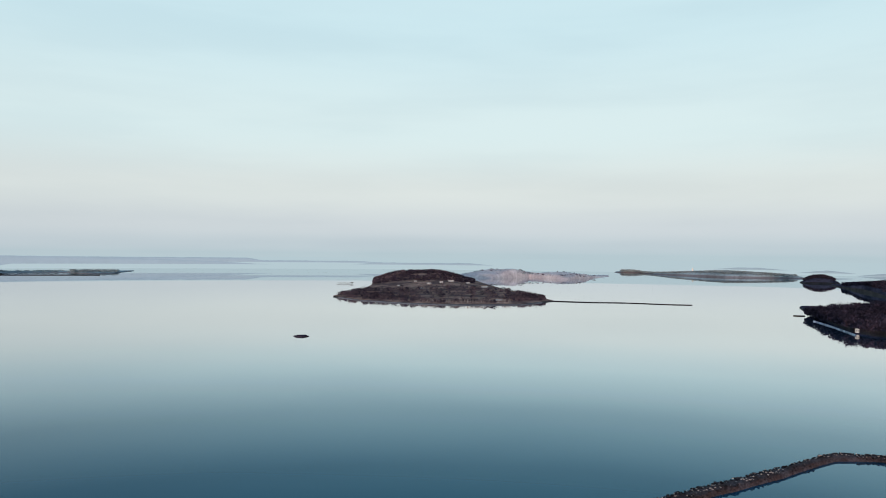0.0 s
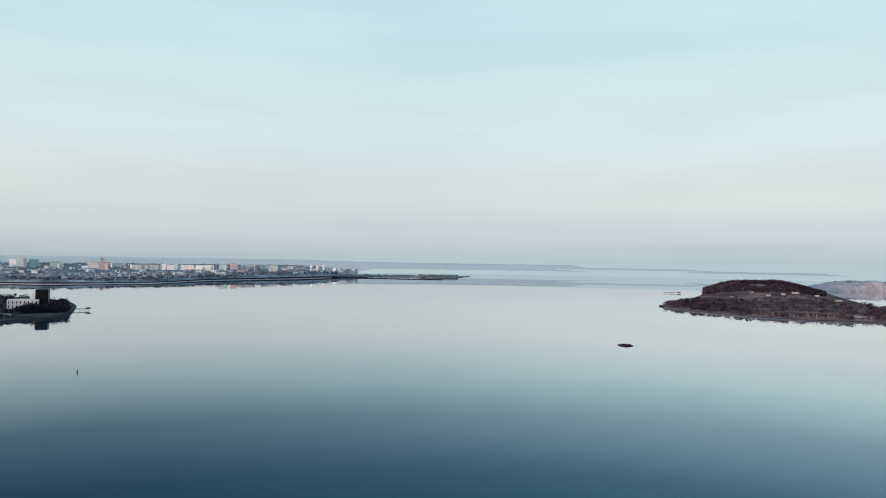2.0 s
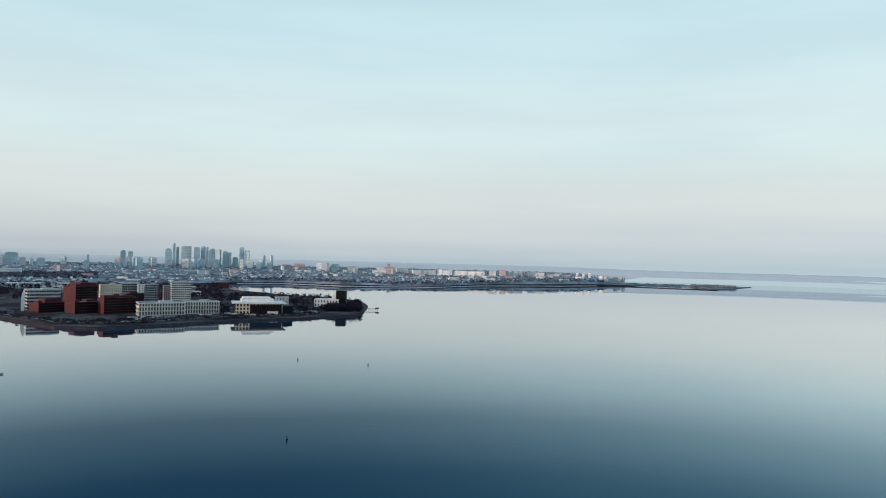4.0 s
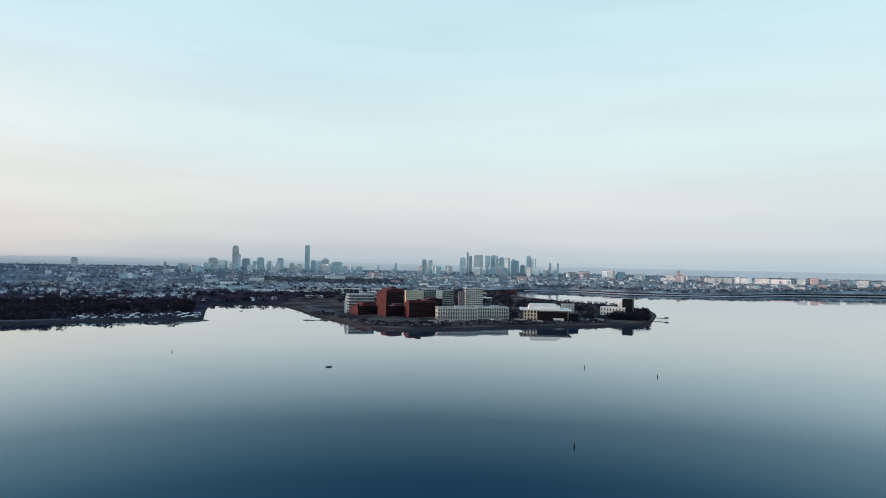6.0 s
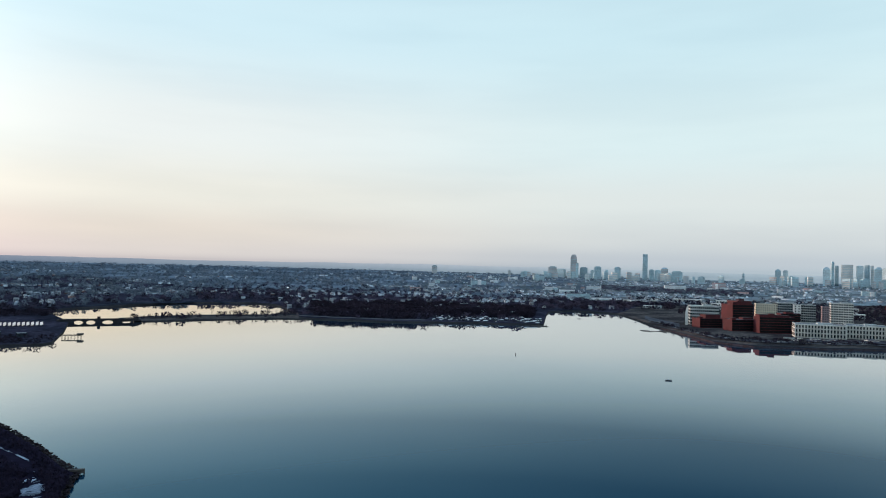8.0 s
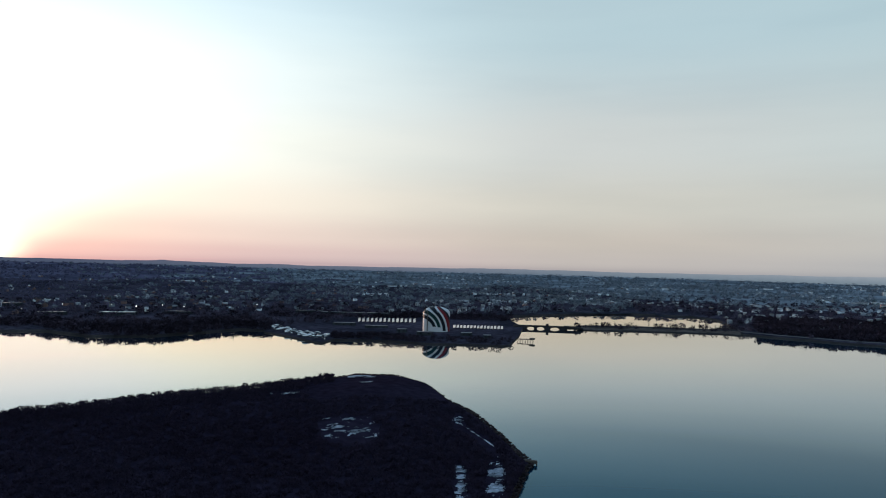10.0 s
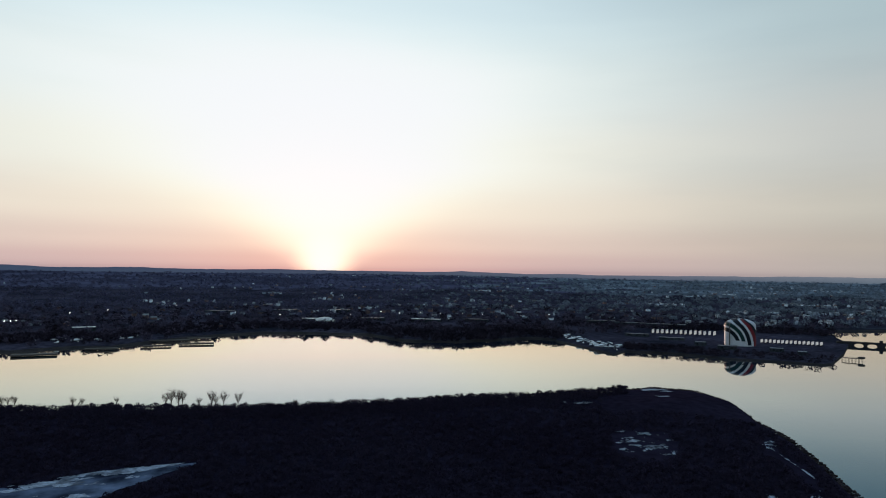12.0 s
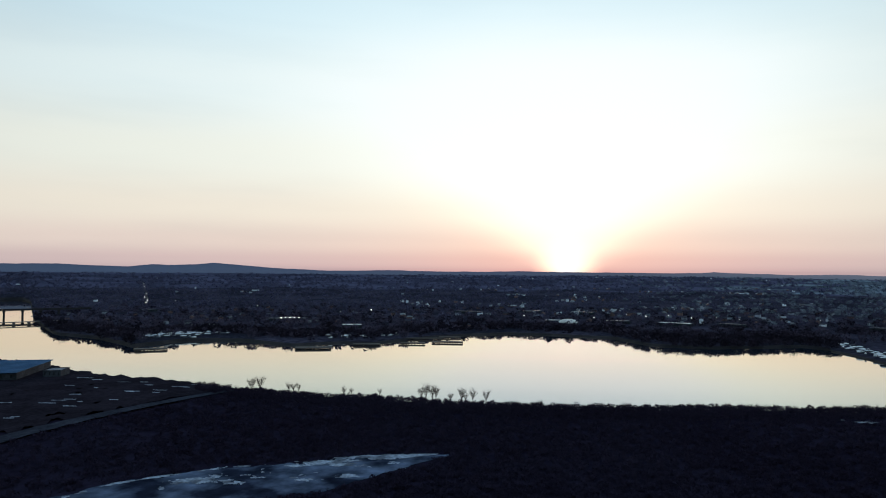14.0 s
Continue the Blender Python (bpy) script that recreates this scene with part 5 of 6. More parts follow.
def houses():
    """Near rows of houses one by one; the rest of the city as one mass."""
    walls = {}
    for k, m in enumerate(HOUSE_WALLS):
        v, f, mi = HOUSE
        wb, rb = Batch(), Batch()
        wb.add(v[:10], f[:10])
        rb.add(v[4:] * np.array([1.08, 1.1, 1.01]), np.array([(0, 4, 3), (1, 2, 5), (0, 1, 5), (0, 5, 4), (2, 3, 4), (2, 4, 5), (0, 2, 1), (0, 3, 2)]))
        walls[k] = (wb.mesh("wall", [m]), rb.mesh("roof", [HOUSE_ROOF]))
        walls[k + 4] = (walls[k][0], rb.mesh("roof", [BACKLIT_ROOF]))
    wm = window_mesh(0.12, 0.2)
    spans = [(13.0, 34.0, 1500, 2000, 55), (48.0, 80.0, 1580, 2100, 55), (80.0, 128.0, 1320, 2000, 60), (-40.0, -14.0, 2950, 3350, 70)]
    for a0, a1, d0, d1, n in spans:
        for k in range(n):
            az, d = rng.uniform(a0, a1), rng.uniform(d0, d1)
            if d < main_near(az) + 40:
                continue
            t = thing("house", az, d, main_z(az, d), "small pitched-roof wooden town house", "house", rng.choice([0, 90]) + rng.uniform(-15, 15), "town houses")
            s = (rng.uniform(8, 13), rng.uniform(7, 10), rng.uniform(7, 10))
            # past 60 degrees darker walls and roofs imitate backlight
            kd = int(rng.choice([0, 0, 1, 1, 3] if az < 60 else [5, 6, 6]))
            body, top = (part(nm, me, None, t) for nm, me in zip(("wall", "roof"), walls[kd]))
            body.scale = top.scale = s
            for x in (-0.28, 0.05, 0.3):
                for z in (0.1, 0.38):
                    w = part("window", wm, None, body)
                    w.scale, w.location = (1, 1 / s[1], 1), (x, -0.5, z)
    b = Batch()
    for _ in range(23000):
        az, d = -44 + 179 * rng.uniform() ** 1.35, 1500 + 3300 * rng.uniform() ** 0.75
        p = P(az, d)
        if d < main_near(az) + 60 or noise.noise((radians(az) * d / 420, d / 130, 2.0)) < -0.06 or (16 < az < 35 and d < 1900 and rng.uniform() < 0.6):
            continue
        if (3 < az < 14.2 and d < 2150 and rng.uniform() < 0.85) or (11 < az < 14.2 and d < 1850):
            continue
        if (az > 62 and (rng.uniform() < (0.50 if 70 < az < 102 and d < 3400 else 0.85) or noise.noise((radians(az) * d / 500, d / 170, 7.0)) < 0.12)) or az > 105 and rng.uniform() < 0.75 or 22 < az <= 62 and noise.noise((radians(az) * d / 500, d / 110, 5.0)) < 0.10 + 0.12 * rng.uniform():
            continue
        big = rng.uniform() < 0.09
        s = (rng.uniform(25, 60), rng.uniform(12, 25), rng.uniform(6, 11)) if big else (rng.uniform(7, 13), rng.uniform(7, 10), rng.uniform(6, 10))
        s = tuple(q * (1 - 0.4 * max(0.0, d - 2500) / 2400) for q in s)
        k = int(rng.choice([0, 0, 0, 1, 1, 3] if az < 30 else [0, 0, 1, 1, 1, 2] if az < 62 else [0, 0, 1, 1, 2, 2]))
        # towards the sunset darker roofs imitate backlight, the pale ones a sky sheen
        mi = np.where(HOUSE[2] == 4, 5 if az > 60 and rng.uniform() < 0.6 else 4, k)
        v, f = HOUSE[0] * np.array([1, 1, 0.62 if big else 1.0]), HOUSE[1]
        b.put((v, f), P(az, d, main_z(az, d)), s, radians(az + rng.choice([0, 0, 90, 35]) + rng.uniform(-15, 15)), mat=mi)
    single("city_houses", b.mesh("city_houses", HOUSE_WALLS + [HOUSE_ROOF, BACKLIT_ROOF]), "dense mass of small far city houses", "houses", "stuff")


def woods():
    wood("shore_woods", "dark bare woods on the wooded hill by the marina", 3400, belt(13.0, 31.0, lambda a: main_near(a) + (112 if a < 21.5 else 40), lambda a: 1880 - 14 * abs(a - 22) + 60 * math.sin(a * 2.3), main_z, lambda a, d: wobble(a, d, 80.0) > 0.3), (6, 15), trees=0.3)
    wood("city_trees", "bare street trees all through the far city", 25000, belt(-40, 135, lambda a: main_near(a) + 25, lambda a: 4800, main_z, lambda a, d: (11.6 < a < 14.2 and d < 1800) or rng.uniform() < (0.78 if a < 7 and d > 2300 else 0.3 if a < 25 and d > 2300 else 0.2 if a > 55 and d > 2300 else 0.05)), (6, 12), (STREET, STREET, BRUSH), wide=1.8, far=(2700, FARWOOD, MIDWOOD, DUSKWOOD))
    wood("river_bank_trees", "dark bare trees along the river bank", 2600, belt(69, 129, lambda a: main_near(a) + 6, lambda a: main_near(a) + 170, main_z, lambda a, d: (100.5 < a < 122.5 and d < main_near(a) + 70) or (85 < a < 100 and d < main_near(a) + 60)), (5, 12), trees=0.35)
    wood("park_woods", "dark park woods in the middle of the city", 1500, belt(-3.5, 7.5, lambda a: 3020 + 30 * math.sin(a * 2.0), lambda a: 3420 + 40 * math.sin(a * 3.0), main_z), (8, 14), (MIDWOOD, STREET), wide=1.8)
    wood("rail_yard_trees", "dark tree rows behind the head of the bay", 500, belt(2.0, 13.0, lambda a: 2140 + 60 * math.sin(a * 3.1), lambda a: 2240 + 60 * math.sin(a * 3.1), main_z), (6, 11), (STREET, BRUSH), wide=1.8)
    wood("beach_trees", "bare trees behind the far beach", 900, belt(-43, -13, lambda a: main_near(a) + 30, lambda a: main_near(a) + 260, main_z), (5, 11), (STREET, MIDWOOD), trees=0.1)
    wood("campus_trees", "bare trees on the campus lawn", 520, belt(-23.3, -12.0, lambda a: table(a, COL_NEAR) + 110, lambda a: min(table(a, COL_NEAR) + 800, table(a, COL_FAR) - 30), col_z, lambda a, d: -17.5 < a < -13 and d < 1420 or abs(a + 21) < 1.3 and 1530 < d < 1640), (5, 10), trees=0.3)
    wood("campus_trees", "dark tree belt behind the campus", 700, belt(-12.5, 5.5, lambda a: 1780 if a < 1.6 else 1960, lambda a: 2700, col_z), (7, 13), trees=0.1)
    wood("library_mound", "dark planted mound beside the library", 160, belt(-23.3, -20.6, lambda a: 1420, lambda a: 1560, col_z), (7, 13), trees=0.3)
    wood("campus_shrubs", "scattered shrubs along the sea wall", 620, belt(-20, 3.0, lambda a: table(a, COL_NEAR) + 25, lambda a: table(a, COL_NEAR) + 90, col_z), (1.5, 6), trees=0.4)
    wood("island_woods", "brown bare woods on the hill of the island", 3000, belt(-80.4, -72.2, lambda a: 2400, lambda a: table(a, ISL_FAR) - 20, lambda a, d: 1.2 + isl_rise(a, d), lambda a, d: wobble(a, d, 90.0) > 0.45), (4, 11), (ISLEWOOD, BRUSH, BRUSH), trees=0.3)
    wood("island_woods", "brown bare woods along the island shore", 3600, belt(-86.2, -69.3, lambda a: table(a, ISL_NEAR) + 25, lambda a: min(2250.0, table(a, ISL_FAR) - 15), lambda a, d: 1.2 + isl_rise(a, d),
         lambda a, d: (-83.0 < a < -76 and d > 1680 and rng.uniform() < 0.6) or (-83.5 < a < -75 and 1650 < d < 1800 and rng.uniform() < 0.5) or wobble(a, d, 120.0) > 0.10 + 0.3 * rng.uniform()), (2, 9), (ISLEWOOD, ISLEWOOD, BRUSH), trees=0.45)
    wood("island_scrub", "low reddish scrub on the island fields", 1500, belt(-85.5, -70, lambda a: table(a, ISL_NEAR) + 40, lambda a: min(2450.0, table(a, ISL_FAR) - 15), lambda a, d: 1.2 + isl_rise(a, d), lambda a, d: rng.uniform() < 0.4), (1, 3.2), (ISLEWOOD,), wide=2.5)
    b = Batch()
    for _ in range(150):
        az = rng.uniform(-83.5, -76.0)
        d = table(az, ISL_NEAR) + rng.uniform(28, 60)
        v, f = stick((0, 0, 0), (rng.uniform(-0.5, 0.5), 0, rng.uniform(6, 10)), 0.35, 0.15, 4)
        b.put((v, f), P(az, d, 2.0))
    single("birch_row", b.mesh("birch_row", [BIRCH]), "pale bare trunks along the island shore", "trees", "stuff")
    wood("head_woods", "near-black woods on the headland", 2600, belt(-134, -105.6, lambda a: table(a, [(-135, 1050), (-112, 1160), (-108.3, 1195), (-106, 1400), (-105.5, 1520)]), lambda a: table(a, [(-134, 1500), (-112, 1750), (-107, 1600), (-105.5, 1560)]),
         lambda a, d: 1.4 + hump([-111.5, -124], [4.6, 8.0], [1480, 1500], [300, 330], [14, 18], 1.0)(a, d)), (9, 15), trees=0.3)
    wood("neck_woods", "dark woods on the far neck", 900, belt(-120, -107.8, lambda a: table(a, [(-120, 2280), (-110.3, 2420), (-107.5, 3060)]), lambda a: table(a, [(-120, 2900), (-110.3, 2950), (-107.5, 3200)]),
         lambda a, d: 1.4 + hump([-112], [4.0], [2750], [330], [26])(a, d)), (9, 15), wide=2.0)
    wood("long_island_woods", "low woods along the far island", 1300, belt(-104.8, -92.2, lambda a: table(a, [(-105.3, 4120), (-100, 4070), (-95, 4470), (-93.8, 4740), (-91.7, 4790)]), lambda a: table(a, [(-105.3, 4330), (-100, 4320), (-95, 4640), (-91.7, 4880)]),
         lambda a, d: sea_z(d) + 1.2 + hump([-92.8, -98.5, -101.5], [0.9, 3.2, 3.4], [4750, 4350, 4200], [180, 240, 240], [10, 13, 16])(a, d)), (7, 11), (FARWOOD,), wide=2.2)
    wood("grassy_island_scrub", "sparse grey scrub on the bare island", 420, belt(-90.5, -79.4, lambda a: 3300, lambda a: 3620, lambda a, d: rough_hump([-82.5, -87.6], [2.7, 2.4], [3480, 3480], [230, 210], [34, 25])(a, d), lambda a, d: wobble(a, d, 160.0) < 0.05), (3, 7), (FARWOOD, ISLEWOOD), wide=2.4)
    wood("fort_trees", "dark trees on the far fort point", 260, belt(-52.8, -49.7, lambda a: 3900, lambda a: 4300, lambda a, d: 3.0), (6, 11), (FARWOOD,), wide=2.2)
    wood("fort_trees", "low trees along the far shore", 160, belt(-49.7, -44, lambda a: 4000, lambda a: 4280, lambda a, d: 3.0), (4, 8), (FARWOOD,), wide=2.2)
    wood("island_head_woods", "woods on the round island head", 260, belt(-107.2, -105.3, lambda a: 3440, lambda a: 3570, lambda a, d: 1.2 + hump([-106.3], [0.9], [3500], [120], [26])(a, d)), (8, 12), wide=1.8)
    wood("causeway_trees", "few bare trees along the causeway", 90, belt(32, 44.5, lambda a: table(a, [(32, 1400), (40.7, 1360), (45.4, 1340)]), lambda a: table(a, [(32, 1520), (40.7, 1430), (45.4, 1390)]), lambda a, d: 2.4), (4, 11), trees=0.6)
    wood("point_brush", "dense black brush along the industrial point", 700, belt(49.5, 69, lambda a: table(a, TANK_NEAR) + 8, lambda a: table(a, TANK_NEAR) + 80, lambda a, d: 3.0, lambda a, d: a > 64.3 or (a < 56.6 and rng.uniform() < 0.75)), (3, 7), trees=0.3)
    wood("point_woods", "dark scrub behind the solar rows", 700, belt(49.5, 69, lambda a: 1440, lambda a: 1580, lambda a, d: 3.2), (4, 9))
    # the near point: brush over the whole of it, taller at the water
    SNOWY = [(60.2, 65.0, 445, 503), (49.7, 51.3, 333, 403), (52.9, 53.9, 335, 390), (53.3, 54.1, 478, 525), (59.8, 62.8, 615, 682)]
    open_ground = lambda a, d: any(((2 * a - a0 - a1) / (a1 - a0)) ** 2 + ((2 * d - d0 - d1 + 14) / (d1 - d0 + 14)) ** 2 < 1.1 for a0, a1, d0, d1 in SNOWY) or (50.2 < a < 53.9 and -24 < d - table(a, [(50.4, 410), (50.8, 433), (52.1, 458), (53.4, 484), (53.8, 510)]) < 8) or (98 < a < 131 and table(a, [(98, 415), (104, 374), (109, 348), (131, 331)]) < d < table(a, [(98, 424), (104, 421), (110.5, 411), (115.7, 413), (123.7, 401), (131, 384)])) or (a > 115 and d > table(a, [(115, 660), (131, 525)]) - 12) or (55 < a < 66 and d > 560) or (a < 58 and d > table(a, FORE_FAR) - 25)
    wood("point_thicket", "near-black bare thicket on the near point", 22000, belt(48.5, 131, lambda a: max(300.0, table(a, FORE_NEAR) + 12), lambda a: table(a, FORE_FAR) - 6, fore_z, open_ground), (1.2, 3.6), (THICKET,), trees=0.2, wide=1.7)
    wood("point_wood_edge", "row of bare shrubs and small trees at the water", 3600, belt(64, 118, lambda a: table(a, FORE_FAR) - 55, lambda a: table(a, FORE_FAR) - 6, fore_z), (1.6, 4.6), (THICKET,), trees=0.12, wide=1.3)
    for k, (az, d, h) in enumerate(((113.81, 652, 14), (113.17, 650, 14), (110.95, 640, 10), (110.2, 638, 9), (110.6, 642, 8), (106.6, 622, 8), (106.0, 620, 7), (103.7, 612, 7), (99.9, 600, 14), (99.4, 600, 13), (99.1, 602, 12), (100.3, 601, 11),
                                    (96.96, 590, 13), (96.7, 588, 9), (96.08, 588, 12), (95.0, 586, 11), (97.9, 592, 8), (84.0, 580, 6), (79.0, 595, 6), (90.6, 578, 6))):
        tr, cr = bare_tree_shape(60 + k, 13, 12, 0.36)
        t = thing("bare_tree", az, d, fore_z(az, d) - 0.2, "tall leafless tree standing dark against the water", "tree", 0, "trees on the near point")
        for nm, bt in (("trunk", tr), ("crown", cr)):
            part(nm, bt.mesh(nm, [TWIG]), None, t).scale = (h, h, h)


# ---- the near point: snow, creek ice, lot and warehouse ----
def patch(name, a0, a1, near, far, zf, mat, label, category, kind="structure", step=0.2, rows=5, holes=0.0, size=9.0):
    n = max(3, int((a1 - a0) / step))
    verts, faces = [], []
    for i in range(n + 1):
        az = a0 + (a1 - a0) * i / n
        dn, df = near(az), far(az)
        for j in range(rows + 1):
            d = dn + (df - dn) * j / rows
            d += (df - dn) * 0.12 * wobble(az, d, 14.0)
            verts.append(P(az, d, zf(az, d))[:])
    for i in range(n):
        for j in range(rows):
            p = Vector(verts[i * (rows + 1) + j])
            edge = min(i, n - i) / (0.5 * n) * min(j, rows - j) / (0.5 * rows) if holes else 1.0
            if holes and noise.noise((p.x / size, p.y / size * 0.6, 4.4)) + 0.55 * noise.noise((p.x / size * 3, p.y / size * 2, 1.4)) + 0.35 * noise.noise((p.x / size * 7, p.y / size * 5, 2.4)) < holes - 0.5 + 0.6 * (1 - min(1.0, edge * 3)):
                continue
            a = i * (rows + 1) + j
            faces.append((a, a + rows + 1, a + rows + 2, a + 1))
    me = bpy.data.meshes.new(name)
    me.from_pydata(verts, [], faces)
    me.materials.append(mat)
    me.update()
    return single(name, me, label, category, kind)


def near_point():
    lift = lambda k: (lambda a, d: fore_z(a, d) + k)
    patch("creek_ice", 98, 131, lambda a: table(a, [(98, 419), (104, 378), (109, 352), (131, 335)]), lambda a: table(a, [(98, 422), (104, 418), (110.5, 408), (115.7, 410), (123.7, 398), (131, 380)]), lambda a, d: 2.35, ICE,
          "frozen grey tidal creek", "ice", rows=12)
    patch("snow_bank", 98.2, 112, lambda a: table(a, [(98.2, 420), (104, 408), (110.5, 400), (112, 407)]), lambda a: table(a, [(98.2, 423), (104, 422), (110.5, 412), (112, 409)]), lambda a, d: 2.6, SNOW, "rim of old snow beside the creek", "snow", step=0.04, rows=16, holes=0.20, size=7.0)
    patch("snow_bank", 112, 127, lambda a: table(a, [(112, 406), (115.7, 407), (123.7, 395), (127, 382)]), lambda a: table(a, [(112, 409), (115.7, 411), (123.7, 399), (127, 387)]), lambda a, d: 2.6, SNOW, "rim of old snow beside the creek", "snow", step=0.04, rows=10, holes=0.22, size=7.0)
    for a0, a1, d0, d1 in ((101.5, 108.5, 392, 408), (104.5, 112, 372, 392), (112, 121, 372, 400)):
        patch("snow_patch", a0, a1, lambda a: d0, lambda a: d1, lambda a, d: 2.5, SNOW, "wind-blown snow on the creek ice", "snow", step=0.06, rows=30, holes=0.66, size=9.0)
    patch("snow_patch", 60.2, 65.0, lambda a: 445.0, lambda a: 503.0, lift(0.3), SNOW, "thin broken patch of old snow", "snow", step=0.03, rows=90, holes=0.60, size=6.0)
    patch("snow_patch", 49.6, 51.4, lambda a: 330.0, lambda a: 406.0, lift(0.3), SNOW, "thin broken patch of old snow", "snow", step=0.03, rows=110, holes=0.54, size=7.5)
    patch("snow_patch", 50.4, 53.8, lambda a: table(a, [(50.4, 408), (50.8, 431), (52.1, 456), (53.4, 482), (53.8, 508)]), lambda a: table(a, [(50.4, 411), (50.8, 435), (52.1, 460), (53.4, 488), (53.8, 513)]), lift(0.3), SNOW, "thin line of snow on a path", "snow", step=0.02, rows=5, holes=0.30, size=5.0)
    patch("snow_patch", 53.2, 54.2, lambda a: 476.0, lambda a: 527.0, lift(0.3), SNOW, "thin broken patch of old snow", "snow", step=0.04, rows=36, holes=0.45, size=6.0)
    patch("snow_patch", 60.4, 62.9, lambda a: 664.0, lambda a: 682.0, lift(0.3), SNOW, "thin patch of snow on the mound", "snow", step=0.04, rows=24, holes=0.42, size=8.0)
    patch("snow_patch", 60.6, 61.9, lambda a: 615.0, lambda a: 628.0, lift(0.3), SNOW, "thin patch of snow on the mound", "snow", step=0.04, rows=20, holes=0.45, size=8.0)
    patch("snow_patch", 66.5, 68.9, lambda a: 586.0, lambda a: 598.0, lift(1.6), SNOW, "thin patch of snow in the brush", "snow", step=0.04, rows=16, holes=0.45, size=8.0)
    patch("snow_patch", 52.8, 53.9, lambda a: 333.0, lambda a: 392.0, lift(0.3), SNOW, "thin broken patch of old snow", "snow", step=0.04, rows=60, holes=0.34, size=5.0)
    patch("parking_lot", 115.2, 131, lambda a: table(a, [(115.2, 668), (131, 540)]), lambda a: table(a, FORE_FAR) - 14, lambda a, d: 4.1, ASPHALT, "wide empty asphalt lot", "parking lot", rows=14)
    patch("road", 115.2, 131, lambda a: table(a, [(115.2, 652), (131, 512)]), lambda a: table(a, [(115.2, 664), (131, 534)]), lambda a, d: 4.3, ROAD, "pale frosted service road", "road", rows=3)
    patch("road", 29.6, 54.1, lambda a: table(a, [(29.6, 1406), (32.4, 1629), (38.9, 1889), (43.5, 1790), (47.1, 1700), (54.1, 1560)]), lambda a: table(a, [(29.6, 1422), (32.4, 1648), (38.9, 1908), (43.5, 1808), (47.1, 1718), (54.1, 1578)]),
          lambda a, d: main_z(a, d) + 0.5, ROAD, "grey shore highway round the inner bay", "road", rows=2)
    patch("road", 32.0, 45.3, lambda a: table(a, [(32, 1450), (34.2, 1425), (40.7, 1402), (45.3, 1365)]), lambda a: table(a, [(32, 1462), (34.2, 1437), (40.7, 1414), (45.3, 1377)]), lambda a, d: 3.2, ROAD, "grey road along the causeway", "road", rows=2)
    patch("road", 21.8, 32.2, lambda a: main_near(a) + 24, lambda a: main_near(a) + 34, lambda a, d: main_z(a, d) + 0.6, FARSHORE, "pale shore drive below the wooded hill", "road", rows=2)
    patch("road", -21.0, 4.5, lambda a: table(a, COL_NEAR) + 34, lambda a: table(a, COL_NEAR) + 43, lambda a, d: 5.3, FARSHORE, "pale grey shore path round the campus", "road", rows=2)
    for a0, a1, d0, d1 in ((-12.4, -7.2, 62, 112), (-19.5, -17.8, 70, 150), (1.6, 4.2, 70, 170), (-6.6, -0.6, 52, 66)):
        patch("car_park", a0, a1, lambda a: table(a, COL_NEAR) + d0, lambda a: table(a, COL_NEAR) + d1, lambda a, d: 5.5, FARSHORE, "pale frosted campus car park", "parking lot", rows=4)
    for k in range(26):
        az = rng.uniform(116.5, 131)
        lo, hi = table(az, [(115.2, 705), (131, 570)]), table(az, FORE_FAR) - 30
        d = rng.uniform(lo, max(lo + 5, hi))
        w = rng.uniform(0.2, 1.2)
        patch("snow_streak", az, az + w, lambda a: d + (a - az) * 6, lambda a: d + (a - az) * 6 + rng.uniform(1.5, 3.6), lambda a, dd: 4.16, SNOW, "ploughed streak of snow on the lot", "snow", step=0.06, rows=2)
    t = building("warehouse", 131.2, 850, 4.0, 74, 6.5, 90, DARKWALL, "large grey warehouse with a blue metal roof", 1, 8, -22, 0.2, roof=ROOF, plant=False, group="warehouse", side_bays=0)
    bm = box_bm(76, 98, 0.8, 0.1, (0, 0, 7.0))
    for v in bm.verts:
        v.co.z += 0.0
    part("roof_sheet", bm, BLUEROOF, t)
    for k in range(17):
        part("roof_rib", box_bm(0.25, 98, 0.3, 0, (-33.6 + k * 4.2, 0, 7.8)), BLUEROOF, t)
    building("loading_hall", 127.5, 812, 4.0, 17, 5.5, 22, DARKWALL, "white loading hall beside the warehouse", 1, 4, -22, 0.2, plant=False, group="warehouse", side_bays=0)
    pier("timber_pier", 48.5, 408, 9, 2, 80, "short ruined timber pier", False, 2.0)
    # rough stones round the near shore
    b = Batch()
    for _ in range(2600):
        az = rng.uniform(47.7, 66)
        d = table(az, FORE_FAR) + rng.uniform(-10, 4)
        s = rng.uniform(0.5, 2.4)
        b.put(STONES[rng.integers(6)], P(az, d, 0.2 + rng.uniform(0, 0.8)), (s, s * rng.uniform(0.6, 1.2), s * 0.7), rng.uniform(0, 6.3))
    for _ in range(900):
        d = rng.uniform(325, 405)
        az = table(d, [(300, 50.0), (343, 49.0), (392, 48.1), (405, 47.7)]) + rng.uniform(-0.25, 0.9)
        s = rng.uniform(0.5, 2.0)
        b.put(STONES[rng.integers(6)], P(az, d, 0.2 + rng.uniform(0, 0.8)), (s, s, s * 0.7), rng.uniform(0, 6.3))
    single("shore_stones", b.mesh("shore_stones", [ROCK]), "rough dark stones along the near shore", "stones", "stuff")


